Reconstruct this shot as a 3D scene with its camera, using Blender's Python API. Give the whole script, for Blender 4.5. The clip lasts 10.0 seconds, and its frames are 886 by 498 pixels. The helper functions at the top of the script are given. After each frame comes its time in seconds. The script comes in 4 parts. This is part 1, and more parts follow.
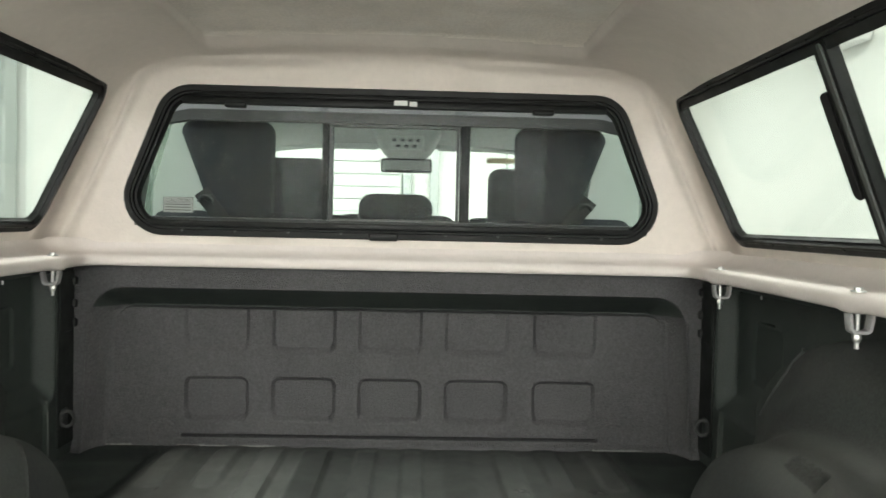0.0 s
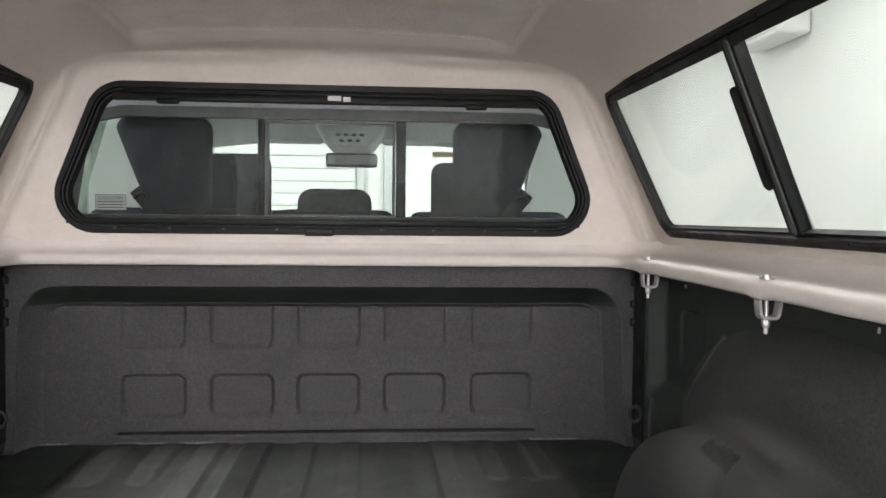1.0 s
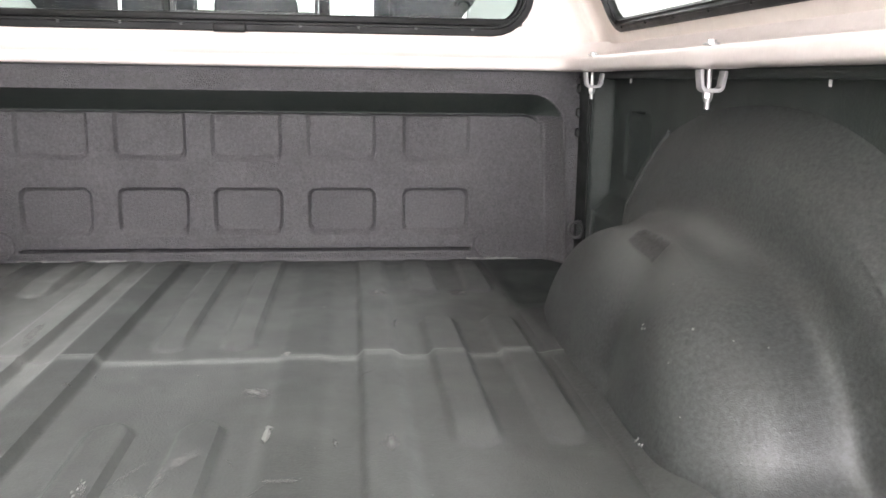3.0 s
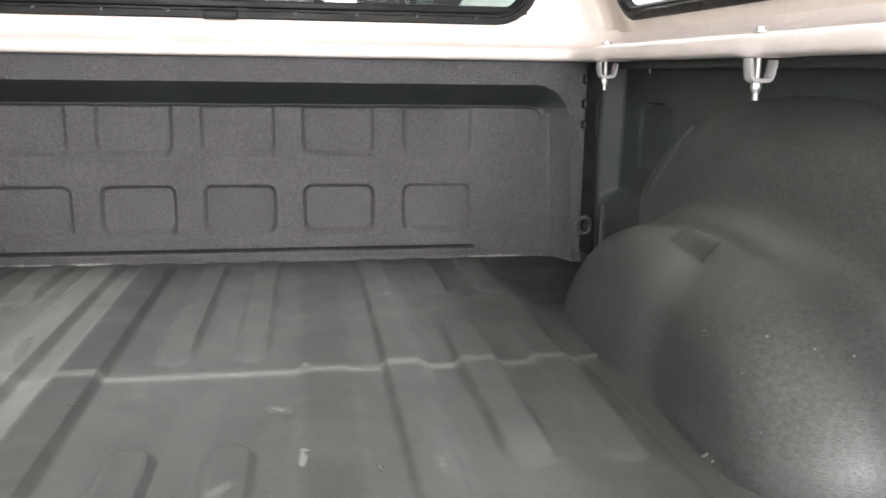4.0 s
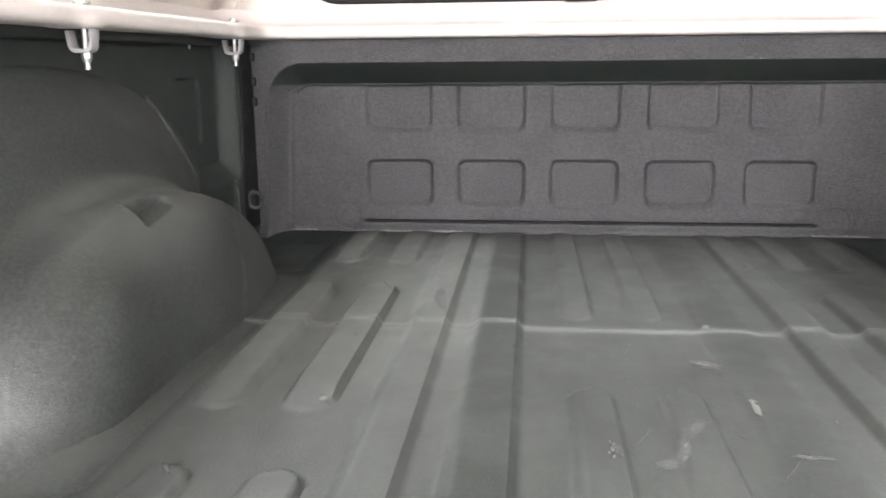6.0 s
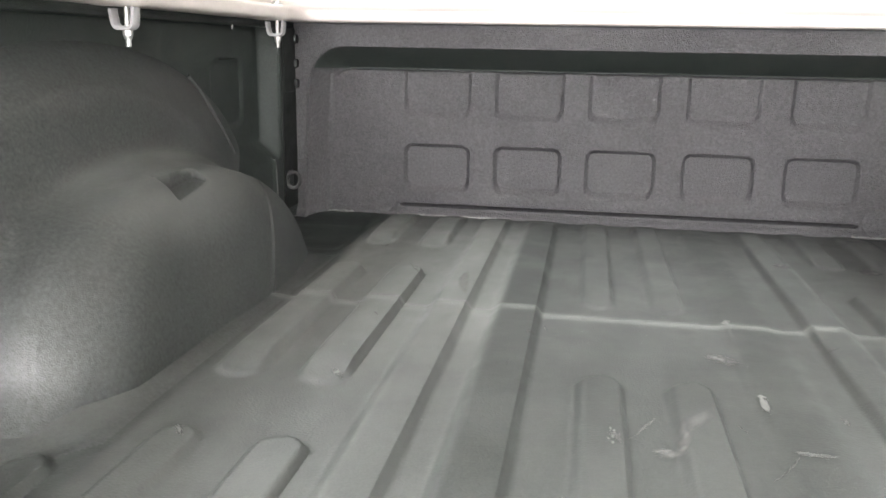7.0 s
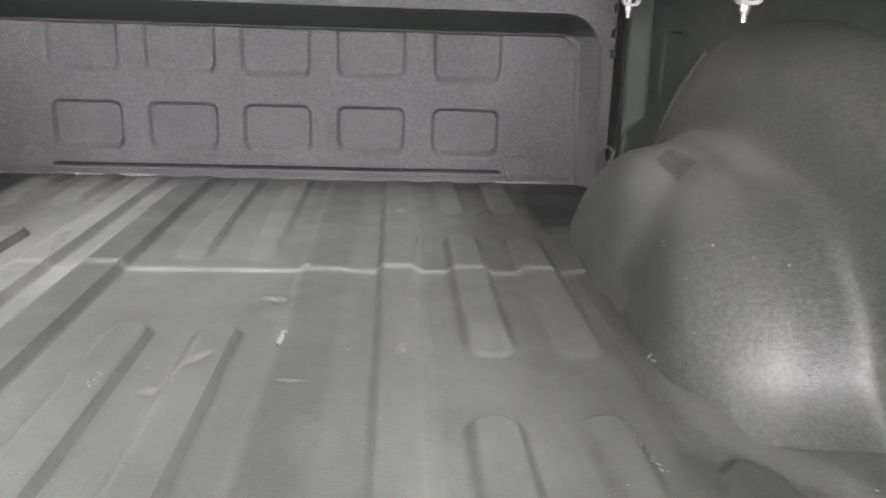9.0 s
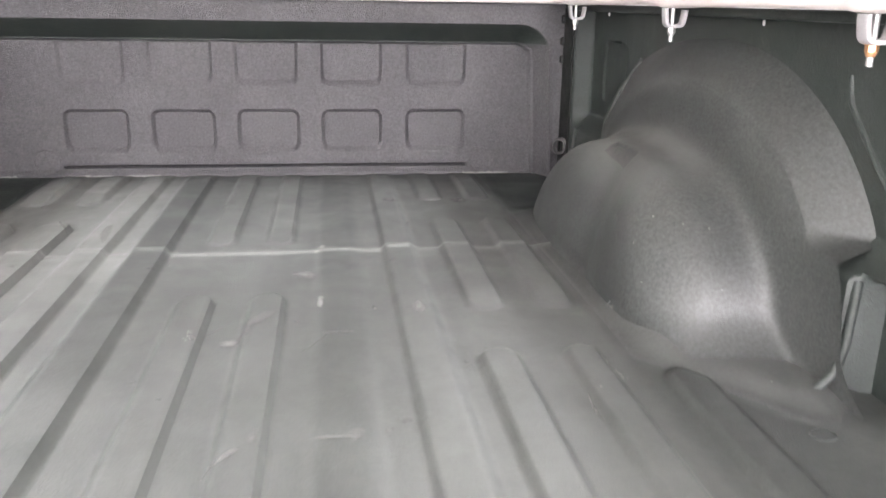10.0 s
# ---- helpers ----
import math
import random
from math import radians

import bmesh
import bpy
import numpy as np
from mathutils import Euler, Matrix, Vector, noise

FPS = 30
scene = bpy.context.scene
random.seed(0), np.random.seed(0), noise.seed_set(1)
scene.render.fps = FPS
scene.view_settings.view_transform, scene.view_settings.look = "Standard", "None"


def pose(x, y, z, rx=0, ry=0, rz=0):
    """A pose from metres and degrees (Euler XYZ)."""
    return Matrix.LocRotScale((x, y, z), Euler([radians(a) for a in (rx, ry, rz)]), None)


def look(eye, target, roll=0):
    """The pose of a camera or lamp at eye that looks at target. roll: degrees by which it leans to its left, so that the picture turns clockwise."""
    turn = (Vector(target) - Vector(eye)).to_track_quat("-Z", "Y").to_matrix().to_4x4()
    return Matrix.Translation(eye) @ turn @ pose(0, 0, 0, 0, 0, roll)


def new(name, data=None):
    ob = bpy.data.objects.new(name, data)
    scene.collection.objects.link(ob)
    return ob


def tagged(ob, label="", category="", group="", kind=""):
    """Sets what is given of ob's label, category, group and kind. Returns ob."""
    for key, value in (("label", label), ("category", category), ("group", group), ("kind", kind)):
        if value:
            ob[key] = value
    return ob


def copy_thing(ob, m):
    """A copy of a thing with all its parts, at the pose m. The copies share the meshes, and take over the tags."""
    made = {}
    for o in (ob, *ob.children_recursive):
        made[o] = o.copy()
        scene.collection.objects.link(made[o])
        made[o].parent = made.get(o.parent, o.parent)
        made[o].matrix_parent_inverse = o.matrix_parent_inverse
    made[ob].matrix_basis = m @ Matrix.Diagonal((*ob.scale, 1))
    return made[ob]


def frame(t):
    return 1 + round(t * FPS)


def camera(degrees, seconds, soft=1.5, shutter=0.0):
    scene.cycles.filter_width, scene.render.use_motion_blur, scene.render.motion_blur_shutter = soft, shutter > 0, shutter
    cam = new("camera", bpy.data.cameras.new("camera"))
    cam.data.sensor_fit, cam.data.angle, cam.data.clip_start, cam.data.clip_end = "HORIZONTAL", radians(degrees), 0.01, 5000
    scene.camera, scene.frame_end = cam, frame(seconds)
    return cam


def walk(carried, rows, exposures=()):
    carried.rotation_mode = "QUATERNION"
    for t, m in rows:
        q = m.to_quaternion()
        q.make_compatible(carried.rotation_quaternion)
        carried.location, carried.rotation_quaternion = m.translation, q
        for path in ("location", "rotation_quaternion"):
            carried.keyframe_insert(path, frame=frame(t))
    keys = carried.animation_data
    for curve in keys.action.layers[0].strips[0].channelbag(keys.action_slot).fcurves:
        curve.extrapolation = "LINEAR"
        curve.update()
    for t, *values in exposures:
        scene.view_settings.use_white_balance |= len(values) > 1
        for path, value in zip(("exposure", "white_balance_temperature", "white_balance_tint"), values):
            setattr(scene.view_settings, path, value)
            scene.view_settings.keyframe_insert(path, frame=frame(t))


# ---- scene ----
cam = camera(56.7, 10.0, shutter=0.4)
PATH = [
    (0, (0.062, 0.097, 0.621), (0.127, 2.095, 0.555), 1.3),
    (0.2, (0.067, 0.1, 0.618), (0.171, 2.096, 0.555), 1.0),
    (0.5, (0.087, 0.112, 0.63), (0.225, 2.106, 0.556), 0.8),
    (1, (0.127, 0.072, 0.623), (0.288, 2.064, 0.543), 0.6),
    (1.3, (0.122, 0.037, 0.594), (0.306, 2.026, 0.49), 0.7),
    (1.5, (0.139, 0.009, 0.57), (0.322, 1.994, 0.404), 0.5),
    (1.8, (0.166, 0.014, 0.526), (0.37, 1.988, 0.287), 0.6),
    (2, (0.194, 0.038, 0.512), (0.398, 2.003, 0.201), 0.5),
    (2.5, (0.245, 0.119, 0.484), (0.452, 2.07, 0.096), 0.7),
    (2.7, (0.265, 0.161, 0.474), (0.473, 2.11, 0.077), 0.9),
    (3.8, (0.22, 0.319, 0.454), (0.506, 2.254, 0.036), 0.5),
    (4, (0.162, 0.323, 0.459), (0.481, 2.252, 0.036), 0.8),
    (4.5, (0.042, 0.314, 0.472), (0.41, 2.232, 0.042), 0.8),
    (5, (-0.069, 0.294, 0.461), (0.18, 2.228, 0.018), -0.2),
    (5.5, (-0.13, 0.269, 0.441), (-0.152, 2.218, -0.005), -0.4),
    (6, (-0.141, 0.246, 0.435), (-0.349, 2.184, -0.015), -0.5),
    (6.2, (-0.142, 0.241, 0.43), (-0.393, 2.174, -0.018), -0.6),
    (7.3, (-0.03, 0.231, 0.433), (-0.382, 2.137, -0.061), 1.2),
    (7.5, (0.029, 0.233, 0.431), (-0.337, 2.133, -0.072), 1.0),
    (8, (0.174, 0.238, 0.417), (-0.179, 2.134, -0.114), 0.7),
    (8.5, (0.265, 0.235, 0.417), (0.159, 2.155, -0.133), 1.5),
    (9, (0.293, 0.222, 0.428), (0.418, 2.138, -0.131), 1.9),
    (9.3, (0.276, 0.16, 0.476), (0.471, 2.066, -0.097), 1.6),
    (9.5, (0.25, 0.108, 0.496), (0.476, 2.011, -0.076), 1.3),
    (9.7, (0.216, 0.046, 0.511), (0.464, 1.944, -0.067), 1.2),
    (10, (0.172, -0.06, 0.49), (0.437, 1.836, -0.089), 1.0),
]
EXPOSURE = [(0.0, 0.1, 6600, 0), (0.5, 0.05, 6550, 7), (1.0, -0.17, 6450, 10), (1.3, -0.17, 6450, 10), (1.5, 0.15, 6450, 12), (2.0, 0.87, 6400, 14), (2.5, 1.1, 6400, 15),
            (4.0, 1.05, 6450, 12), (5.0, 1.03, 6450, 12), (6.0, 1.05, 6400, 12), (7.5, 1.4, 6450, 10), (8.5, 1.47, 6450, 13), (9.0, 1.43, 6440, 15), (9.5, 1.56, 6430, 17), (10.0, 1.64, 6420, 17)]
walk(cam, [(t, look(eye, target, roll)) for t, eye, target, roll in PATH], EXPOSURE)

# ---- world and light ----
world = bpy.data.worlds.new("world")
scene.world = world
world.use_nodes = True
sky = world.node_tree.nodes.new("ShaderNodeTexSky")
sky.sky_type, sky.sun_disc = "NISHITA", False
sky.sun_elevation, sky.sun_rotation = radians(40), radians(180)
world.node_tree.links.new(sky.outputs[0], world.node_tree.nodes["Background"].inputs[0])
world.node_tree.nodes["Background"].inputs[1].default_value = 0.08


def area_lamp(name, where, target, sx, sy, watts, colour=(1, 1, 1)):
    data = bpy.data.lights.new(name, "AREA")
    data.shape, data.size, data.size_y, data.energy, data.color = "RECTANGLE", sx, sy, watts, colour
    ob = new(name, data)
    ob.matrix_world = look(where, target)
    return ob


# unseen ceiling panels, placed and weighted to light the bed, tubs and walls
LAMP_ROWS = [(s * x, y, w) for x, y, w in ((1.9, -7.4, 180), (1.9, -5.2, 170), (1.7, -1.5, 13), (2.15, 2.15, 58), (1.9, 4.3, 32), (1.3, 7.4, 56)) for s in (-1, 1)]
CEIL, GROUND = 2.45, -0.85
for lx, ly, watts in LAMP_ROWS:
    # the panels behind the truck are a little pinker than those beside and ahead of it
    area_lamp("added_panel_light", (lx, ly, CEIL - 0.13), (lx, ly, 0), 0.6, 1.2, watts, (1.0, 0.955, 0.99) if ly < 0 else (0.985, 1.0, 0.985))
# unseen fill added behind the truck, set as daylight in an assumed open garage door
area_lamp("unseen_rear_fill", (0, -8.85, 0.75), (0, 0, 0.75), 4.3, 3.0, 240, (1.0, 0.98, 1.0))


# ---- materials ----
def node(tree, kind, **sets):
    n = tree.nodes.new(kind)
    for key, value in sets.items():
        if key in n.inputs:
            n.inputs[key].default_value = value
    return n


def material(name, colour, rough=0.5, metal=0.0, vary=0.15, scale=6.0, bump=0.0, bump_scale=300.0, rough_vary=0.1,
             spec=0.5, speck=0.0, speck_scale=260.0, stain=None, stain_scale=3.0, stain_amount=0.5, coat=0.0):
    """A surface with grain at two scales, fine relief and, where given, stains of another colour."""
    m = bpy.data.materials.new(name)
    m.use_nodes = True
    t = m.node_tree
    b = t.nodes["Principled BSDF"]
    b.inputs["Metallic"].default_value = metal
    b.inputs["Specular IOR Level"].default_value = spec
    b.inputs["Coat Weight"].default_value = coat
    co = t.nodes.new("ShaderNodeTexCoord")
    big = node(t, "ShaderNodeTexNoise", Scale=scale, Detail=5.0, Roughness=0.6)
    fine = node(t, "ShaderNodeTexNoise", Scale=scale * 14, Detail=3.0, Roughness=0.6)
    for n in (big, fine):
        t.links.new(co.outputs["Object"], n.inputs["Vector"])
    mixn = t.nodes.new("ShaderNodeMath")
    mixn.operation = "ADD"
    t.links.new(big.outputs[0], mixn.inputs[0])
    t.links.new(fine.outputs[0], mixn.inputs[1])
    ramp = node(t, "ShaderNodeMapRange")
    ramp.inputs["From Min"].default_value, ramp.inputs["From Max"].default_value = 0.6, 1.4
    ramp.inputs["To Min"].default_value, ramp.inputs["To Max"].default_value = 1 - vary, 1 + vary
    t.links.new(mixn.outputs[0], ramp.inputs["Value"])
    tone = ramp.outputs[0]
    if speck:
        dots = node(t, "ShaderNodeTexNoise", Scale=speck_scale, Detail=3.0, Roughness=0.7)
        t.links.new(co.outputs["Object"], dots.inputs["Vector"])
        dr = node(t, "ShaderNodeMapRange")
        dr.inputs["From Min"].default_value, dr.inputs["From Max"].default_value = 0.3, 0.7
        dr.inputs["To Min"].default_value, dr.inputs["To Max"].default_value = 1 - speck, 1 + speck
        t.links.new(dots.outputs[0], dr.inputs["Value"])
        both = t.nodes.new("ShaderNodeMath")
        both.operation = "MULTIPLY"
        t.links.new(tone, both.inputs[0])
        t.links.new(dr.outputs[0], both.inputs[1])
        tone = both.outputs[0]
    mul = t.nodes.new("ShaderNodeMix")
    mul.data_type, mul.blend_type = "RGBA", "MULTIPLY"
    mul.inputs[0].default_value = 1.0
    mul.inputs[6].default_value = (*colour, 1)
    t.links.new(tone, mul.inputs[7])
    out = mul.outputs[2]
    if stain:
        patch = node(t, "ShaderNodeTexNoise", Scale=stain_scale, Detail=8.0, Roughness=0.65, Distortion=0.6)
        t.links.new(co.outputs["Object"], patch.inputs["Vector"])
        cut = node(t, "ShaderNodeMapRange")
        cut.inputs["From Min"].default_value, cut.inputs["From Max"].default_value = 0.46, 0.76
        cut.inputs["To Min"].default_value, cut.inputs["To Max"].default_value = 0.0, stain_amount
        t.links.new(patch.outputs[0], cut.inputs["Value"])
        mx = t.nodes.new("ShaderNodeMix")
        mx.data_type = "RGBA"
        t.links.new(cut.outputs[0], mx.inputs[0])
        t.links.new(out, mx.inputs[6])
        mx.inputs[7].default_value = (*stain, 1)
        out = mx.outputs[2]
    t.links.new(out, b.inputs["Base Color"])
    rr = node(t, "ShaderNodeMapRange")
    rr.inputs["From Min"].default_value, rr.inputs["From Max"].default_value = 0.3, 0.7
    rr.inputs["To Min"].default_value, rr.inputs["To Max"].default_value = max(0.02, rough - rough_vary), min(1, rough + rough_vary)
    t.links.new(big.outputs[0], rr.inputs["Value"])
    t.links.new(rr.outputs[0], b.inputs["Roughness"])
    if bump:
        grain = node(t, "ShaderNodeTexNoise", Scale=bump_scale, Detail=2.0, Roughness=0.5)
        t.links.new(co.outputs["Object"], grain.inputs["Vector"])
        bn = node(t, "ShaderNodeBump", Strength=1.0, Distance=bump)
        t.links.new(grain.outputs[0], bn.inputs["Height"])
        t.links.new(bn.outputs[0], b.inputs["Normal"])
    return m


def glass_material(name, tint, gloss=0.02):
    """Thin pane: see-through, with the mirror image that a flat sheet gives."""
    m = bpy.data.materials.new(name)
    m.use_nodes = True
    t = m.node_tree
    t.nodes.remove(t.nodes["Principled BSDF"])
    clear = node(t, "ShaderNodeBsdfTransparent", Color=(*tint, 1))
    shine = node(t, "ShaderNodeBsdfGlossy", Roughness=gloss)
    facing = node(t, "ShaderNodeLayerWeight", Blend=0.5)
    power = t.nodes.new("ShaderNodeMath")
    power.operation = "POWER"
    power.inputs[1].default_value = 5.0
    t.links.new(facing.outputs["Facing"], power.inputs[0])
    scale = t.nodes.new("ShaderNodeMath")
    scale.operation = "MULTIPLY_ADD"
    scale.inputs[1].default_value, scale.inputs[2].default_value = 0.5, 0.0035
    t.links.new(power.outputs[0], scale.inputs[0])
    mx = t.nodes.new("ShaderNodeMixShader")
    t.links.new(scale.outputs[0], mx.inputs[0])
    t.links.new(clear.outputs[0], mx.inputs[1])
    t.links.new(shine.outputs[0], mx.inputs[2])
    t.links.new(mx.outputs[0], t.nodes["Material Output"].inputs[0])
    return m


def glowing(name, colour, strength):
    m = bpy.data.materials.new(name)
    m.use_nodes = True
    b = m.node_tree.nodes["Principled BSDF"]
    b.inputs["Base Color"].default_value = (0.8, 0.8, 0.8, 1)
    b.inputs["Emission Color"].default_value = (*colour, 1)
    b.inputs["Emission Strength"].default_value = strength
    return m


BEAD = material("worn_weld_bead", (0.125, 0.127, 0.122), 0.45, vary=0.5, scale=16, bump=0.0008, bump_scale=200, stain=(0.075, 0.078, 0.075), stain_scale=14, stain_amount=0.8)
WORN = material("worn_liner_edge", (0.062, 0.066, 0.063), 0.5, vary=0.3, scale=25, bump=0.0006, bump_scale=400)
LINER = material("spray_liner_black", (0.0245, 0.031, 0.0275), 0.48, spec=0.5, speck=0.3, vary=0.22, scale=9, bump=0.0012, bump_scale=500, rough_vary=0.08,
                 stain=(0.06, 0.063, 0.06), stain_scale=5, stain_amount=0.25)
BOARD = material("grained_board_liner", (0.063, 0.061, 0.064), 0.55, spec=0.5, speck=0.34, speck_scale=170.0, vary=0.2, scale=10, bump=0.004, bump_scale=280, rough_vary=0.08,
                 stain=(0.10, 0.10, 0.10), stain_scale=5, stain_amount=0.25)
FLOOR = material("worn_bed_floor", (0.043, 0.0465, 0.044), 0.56, spec=0.4, speck=0.15, vary=0.2, scale=7, bump=0.0006, bump_scale=300, rough_vary=0.12,
                 stain=(0.115, 0.119, 0.113), stain_scale=4.5, stain_amount=0.35)
ARCH = material("wheel_arch_liner", (0.026, 0.0293, 0.0278), 0.58, speck=0.75, speck_scale=170.0, vary=0.2, scale=8, spec=1.0, bump=0.0005, bump_scale=520, rough_vary=0.06,
                stain=(0.06, 0.06, 0.06), stain_scale=6, stain_amount=0.2)


def dusted(m, colour):
    """Lays a pale dust tone where the mesh says so, with painted shade on the floor, broken up by noise."""
    t = m.node_tree
    b = t.nodes["Principled BSDF"]
    below = b.inputs["Base Color"].links[0].from_socket
    where = t.nodes.new("ShaderNodeAttribute")
    where.attribute_name = "dust_shade"
    co = t.nodes.new("ShaderNodeTexCoord")
    n = node(t, "ShaderNodeTexNoise", Scale=11.0, Detail=6.0, Roughness=0.6)
    stretch = t.nodes.new("ShaderNodeMapping")
    stretch.inputs["Scale"].default_value = (1.6, 0.5, 1.0)
    t.links.new(co.outputs["Object"], stretch.inputs["Vector"])
    t.links.new(stretch.outputs[0], n.inputs["Vector"])
    amount = node(t, "ShaderNodeMapRange")
    amount.inputs["From Min"].default_value, amount.inputs["From Max"].default_value = 0.3, 0.7
    amount.inputs["To Min"].default_value, amount.inputs["To Max"].default_value = 0.6, 1.15
    t.links.new(n.outputs[0], amount.inputs["Value"])
    both = t.nodes.new("ShaderNodeMath")
    both.operation, both.use_clamp = "MULTIPLY", True
    t.links.new(where.outputs["Fac"], both.inputs[0])
    t.links.new(amount.outputs[0], both.inputs[1])
    mx = t.nodes.new("ShaderNodeMix")
    mx.data_type = "RGBA"
    t.links.new(both.outputs[0], mx.inputs[0])
    t.links.new(below, mx.inputs[6])
    mx.inputs[7].default_value = (*colour, 1)
    t.links.new(mx.outputs[2], b.inputs["Base Color"])
    return m


dusted(FLOOR, (0.152, 0.157, 0.150))
dusted(ARCH, (0.088, 0.092, 0.087))
SHELL = material("shell_gelcoat_beige", (0.73, 0.66, 0.605), 0.55, vary=0.06, scale=4, bump=0.0006, bump_scale=160,
                 stain=(0.52, 0.46, 0.41), stain_scale=2.2, stain_amount=0.5)
ROOFTEX = material("roof_fibreglass", (0.80, 0.73, 0.66), 0.5, vary=0.16, scale=10, bump=0.0018, bump_scale=120,
                   stain=(0.88, 0.84, 0.79), stain_scale=6, stain_amount=0.8)
FLANGE = material("flange_gelcoat", (0.74, 0.675, 0.645), 0.85, spec=0.1, vary=0.05, scale=8, bump=0.0004, bump_scale=120,
                  stain=(0.6, 0.55, 0.5), stain_scale=6, stain_amount=0.4)
BLACK = material("black_aluminium", (0.009, 0.0095, 0.0094), 0.45, spec=0.2, vary=0.25, scale=15, rough_vary=0.12)
SEAL = material("rubber_seal", (0.013, 0.0145, 0.0135), 0.55, spec=0.25, vary=0.2, scale=20)
GREYFRAME = material("charcoal_window_trim", (0.07, 0.075, 0.072), 0.45, metal=0.2, vary=0.2, scale=14)
ALLOY = material("cast_alloy", (0.42, 0.41, 0.415), 0.5, metal=0.35, vary=0.12, scale=30, bump=0.0003, bump_scale=500)
ZINC = material("zinc_bolt", (0.55, 0.55, 0.54), 0.42, metal=0.9, vary=0.1, scale=40)
IRON = material("dull_iron", (0.05, 0.05, 0.05), 0.5, metal=0.3, vary=0.2, scale=40)
BRASS = material("brass_nut", (0.55, 0.30, 0.16), 0.4, metal=0.8, vary=0.15, scale=40)
CLOTH = material("dark_seat_cloth", (0.030, 0.032, 0.037), 0.85, vary=0.2, scale=18, bump=0.001, bump_scale=600, spec=0.2)
BELT = material("black_belt_webbing", (0.022, 0.023, 0.023), 0.7, vary=0.1, scale=30)
HEADLINER = material("grey_headliner", (0.52, 0.55, 0.53), 0.85, vary=0.06, scale=6, bump=0.0008, bump_scale=500, spec=0.2)
TRIMGREY = material("grey_cab_trim", (0.60, 0.64, 0.61), 0.6, vary=0.08, scale=8)
DARKPLASTIC = material("dark_plastic", (0.03, 0.032, 0.033), 0.45, vary=0.15, scale=15)
PAINT = material("silver_grey_paint", (0.30, 0.30, 0.325), 0.3, metal=0.2, vary=0.04, scale=3, coat=0.6)
MIRROR = material("mirror_glass", (0.8, 0.8, 0.8), 0.03, metal=1.0, vary=0.02, scale=3, rough_vary=0.01)
WHITEWALL = material("white_wall_paint", (0.88, 0.89, 0.86), 0.7, vary=0.03, scale=1.5, bump=0.0006, bump_scale=60)
PANELWHITE = material("white_door_panel", (0.80, 0.83, 0.80), 0.5, vary=0.03, scale=2)
RAILGREY = material("galvanised_track", (0.5, 0.53, 0.52), 0.4, metal=0.6, vary=0.1, scale=12)
CONCRETE = material("garage_concrete", (0.38, 0.37, 0.35), 0.6, vary=0.15, scale=2, bump=0.001, bump_scale=40,
                    stain=(0.25, 0.24, 0.23), stain_scale=1.2)
WHITEPLASTIC = material("white_plastic", (0.82, 0.83, 0.82), 0.35, vary=0.03, scale=6)
STICKER = material("white_sticker", (0.78, 0.78, 0.76), 0.5, vary=0.05, scale=60)
STICKERGREY = material("grey_sticker", (0.30, 0.32, 0.30), 0.5, vary=0.06, scale=60)
INK = material("black_ink", (0.03, 0.03, 0.03), 0.6, vary=0.1, scale=50)
TAG = material("tan_card", (0.50, 0.42, 0.25), 0.6, vary=0.1, scale=30)
CHIP = material("pale_paint_chips", (0.19, 0.19, 0.182), 0.65, vary=0.2, scale=90)
GLASS = glass_material("clear_pane", (0.98, 0.988, 0.984))
SIDEGLASS = glass_material("side_pane", (0.80, 0.815, 0.805))
TINT = glass_material("tinted_door_pane", (0.50, 0.55, 0.52))
CABGLASS = glass_material("tinted_cab_pane", (0.955, 0.975, 0.967))
TUBE = glowing("lit_diffuser", (1, 0.98, 0.95), 4.0)


# ---- mesh tools ----
def mesh_from(name, verts, faces, mat, smooth=True, sharp=40):
    me = bpy.data.meshes.new(name)
    me.from_pydata(np.asarray(verts, float).tolist(), [], [list(map(int, f)) for f in faces])
    me.validate()
    me.materials.append(mat)
    if smooth:
        me.shade_smooth()
        me.set_sharp_from_angle(angle=radians(sharp))
    return me


def thing(name, label, category, at=(0, 0, 0), group="", kind=""):
    ob = new(name)
    ob.location = at
    return tagged(ob, label, category, group, kind)


def under(ob, parent):
    """Makes ob a child of parent, keeping its place in the world."""
    ob.parent = parent
    base = Vector((0, 0, 0))
    p = parent
    while p:
        base += p.location
        p = p.parent
    ob.location = Vector(ob.location) - base
    return ob


def part(name, me, parent, label="", at=(0, 0, 0)):
    ob = new(name, me)
    ob.location = at
    if parent:
        under(ob, parent)
    return tagged(ob, label) if label else ob


def grid_faces(nu, nv, wrap=False):
    """Quads of a grid with nu rows of nv points."""
    i = np.arange(nu - 1)[:, None]
    j = np.arange(nv if wrap else nv - 1)[None, :]
    k = (j + 1) % nv
    return np.stack([i * nv + j, i * nv + k, (i + 1) * nv + k, (i + 1) * nv + j], -1).reshape(-1, 4)


def bm_mesh(name, bm, mat, smooth=True, sharp=40):
    me = bpy.data.meshes.new(name)
    bmesh.ops.recalc_face_normals(bm, faces=bm.faces)
    bm.to_mesh(me)
    bm.free()
    me.materials.append(mat)
    if smooth:
        me.shade_smooth()
        me.set_sharp_from_angle(angle=radians(sharp))
    return me


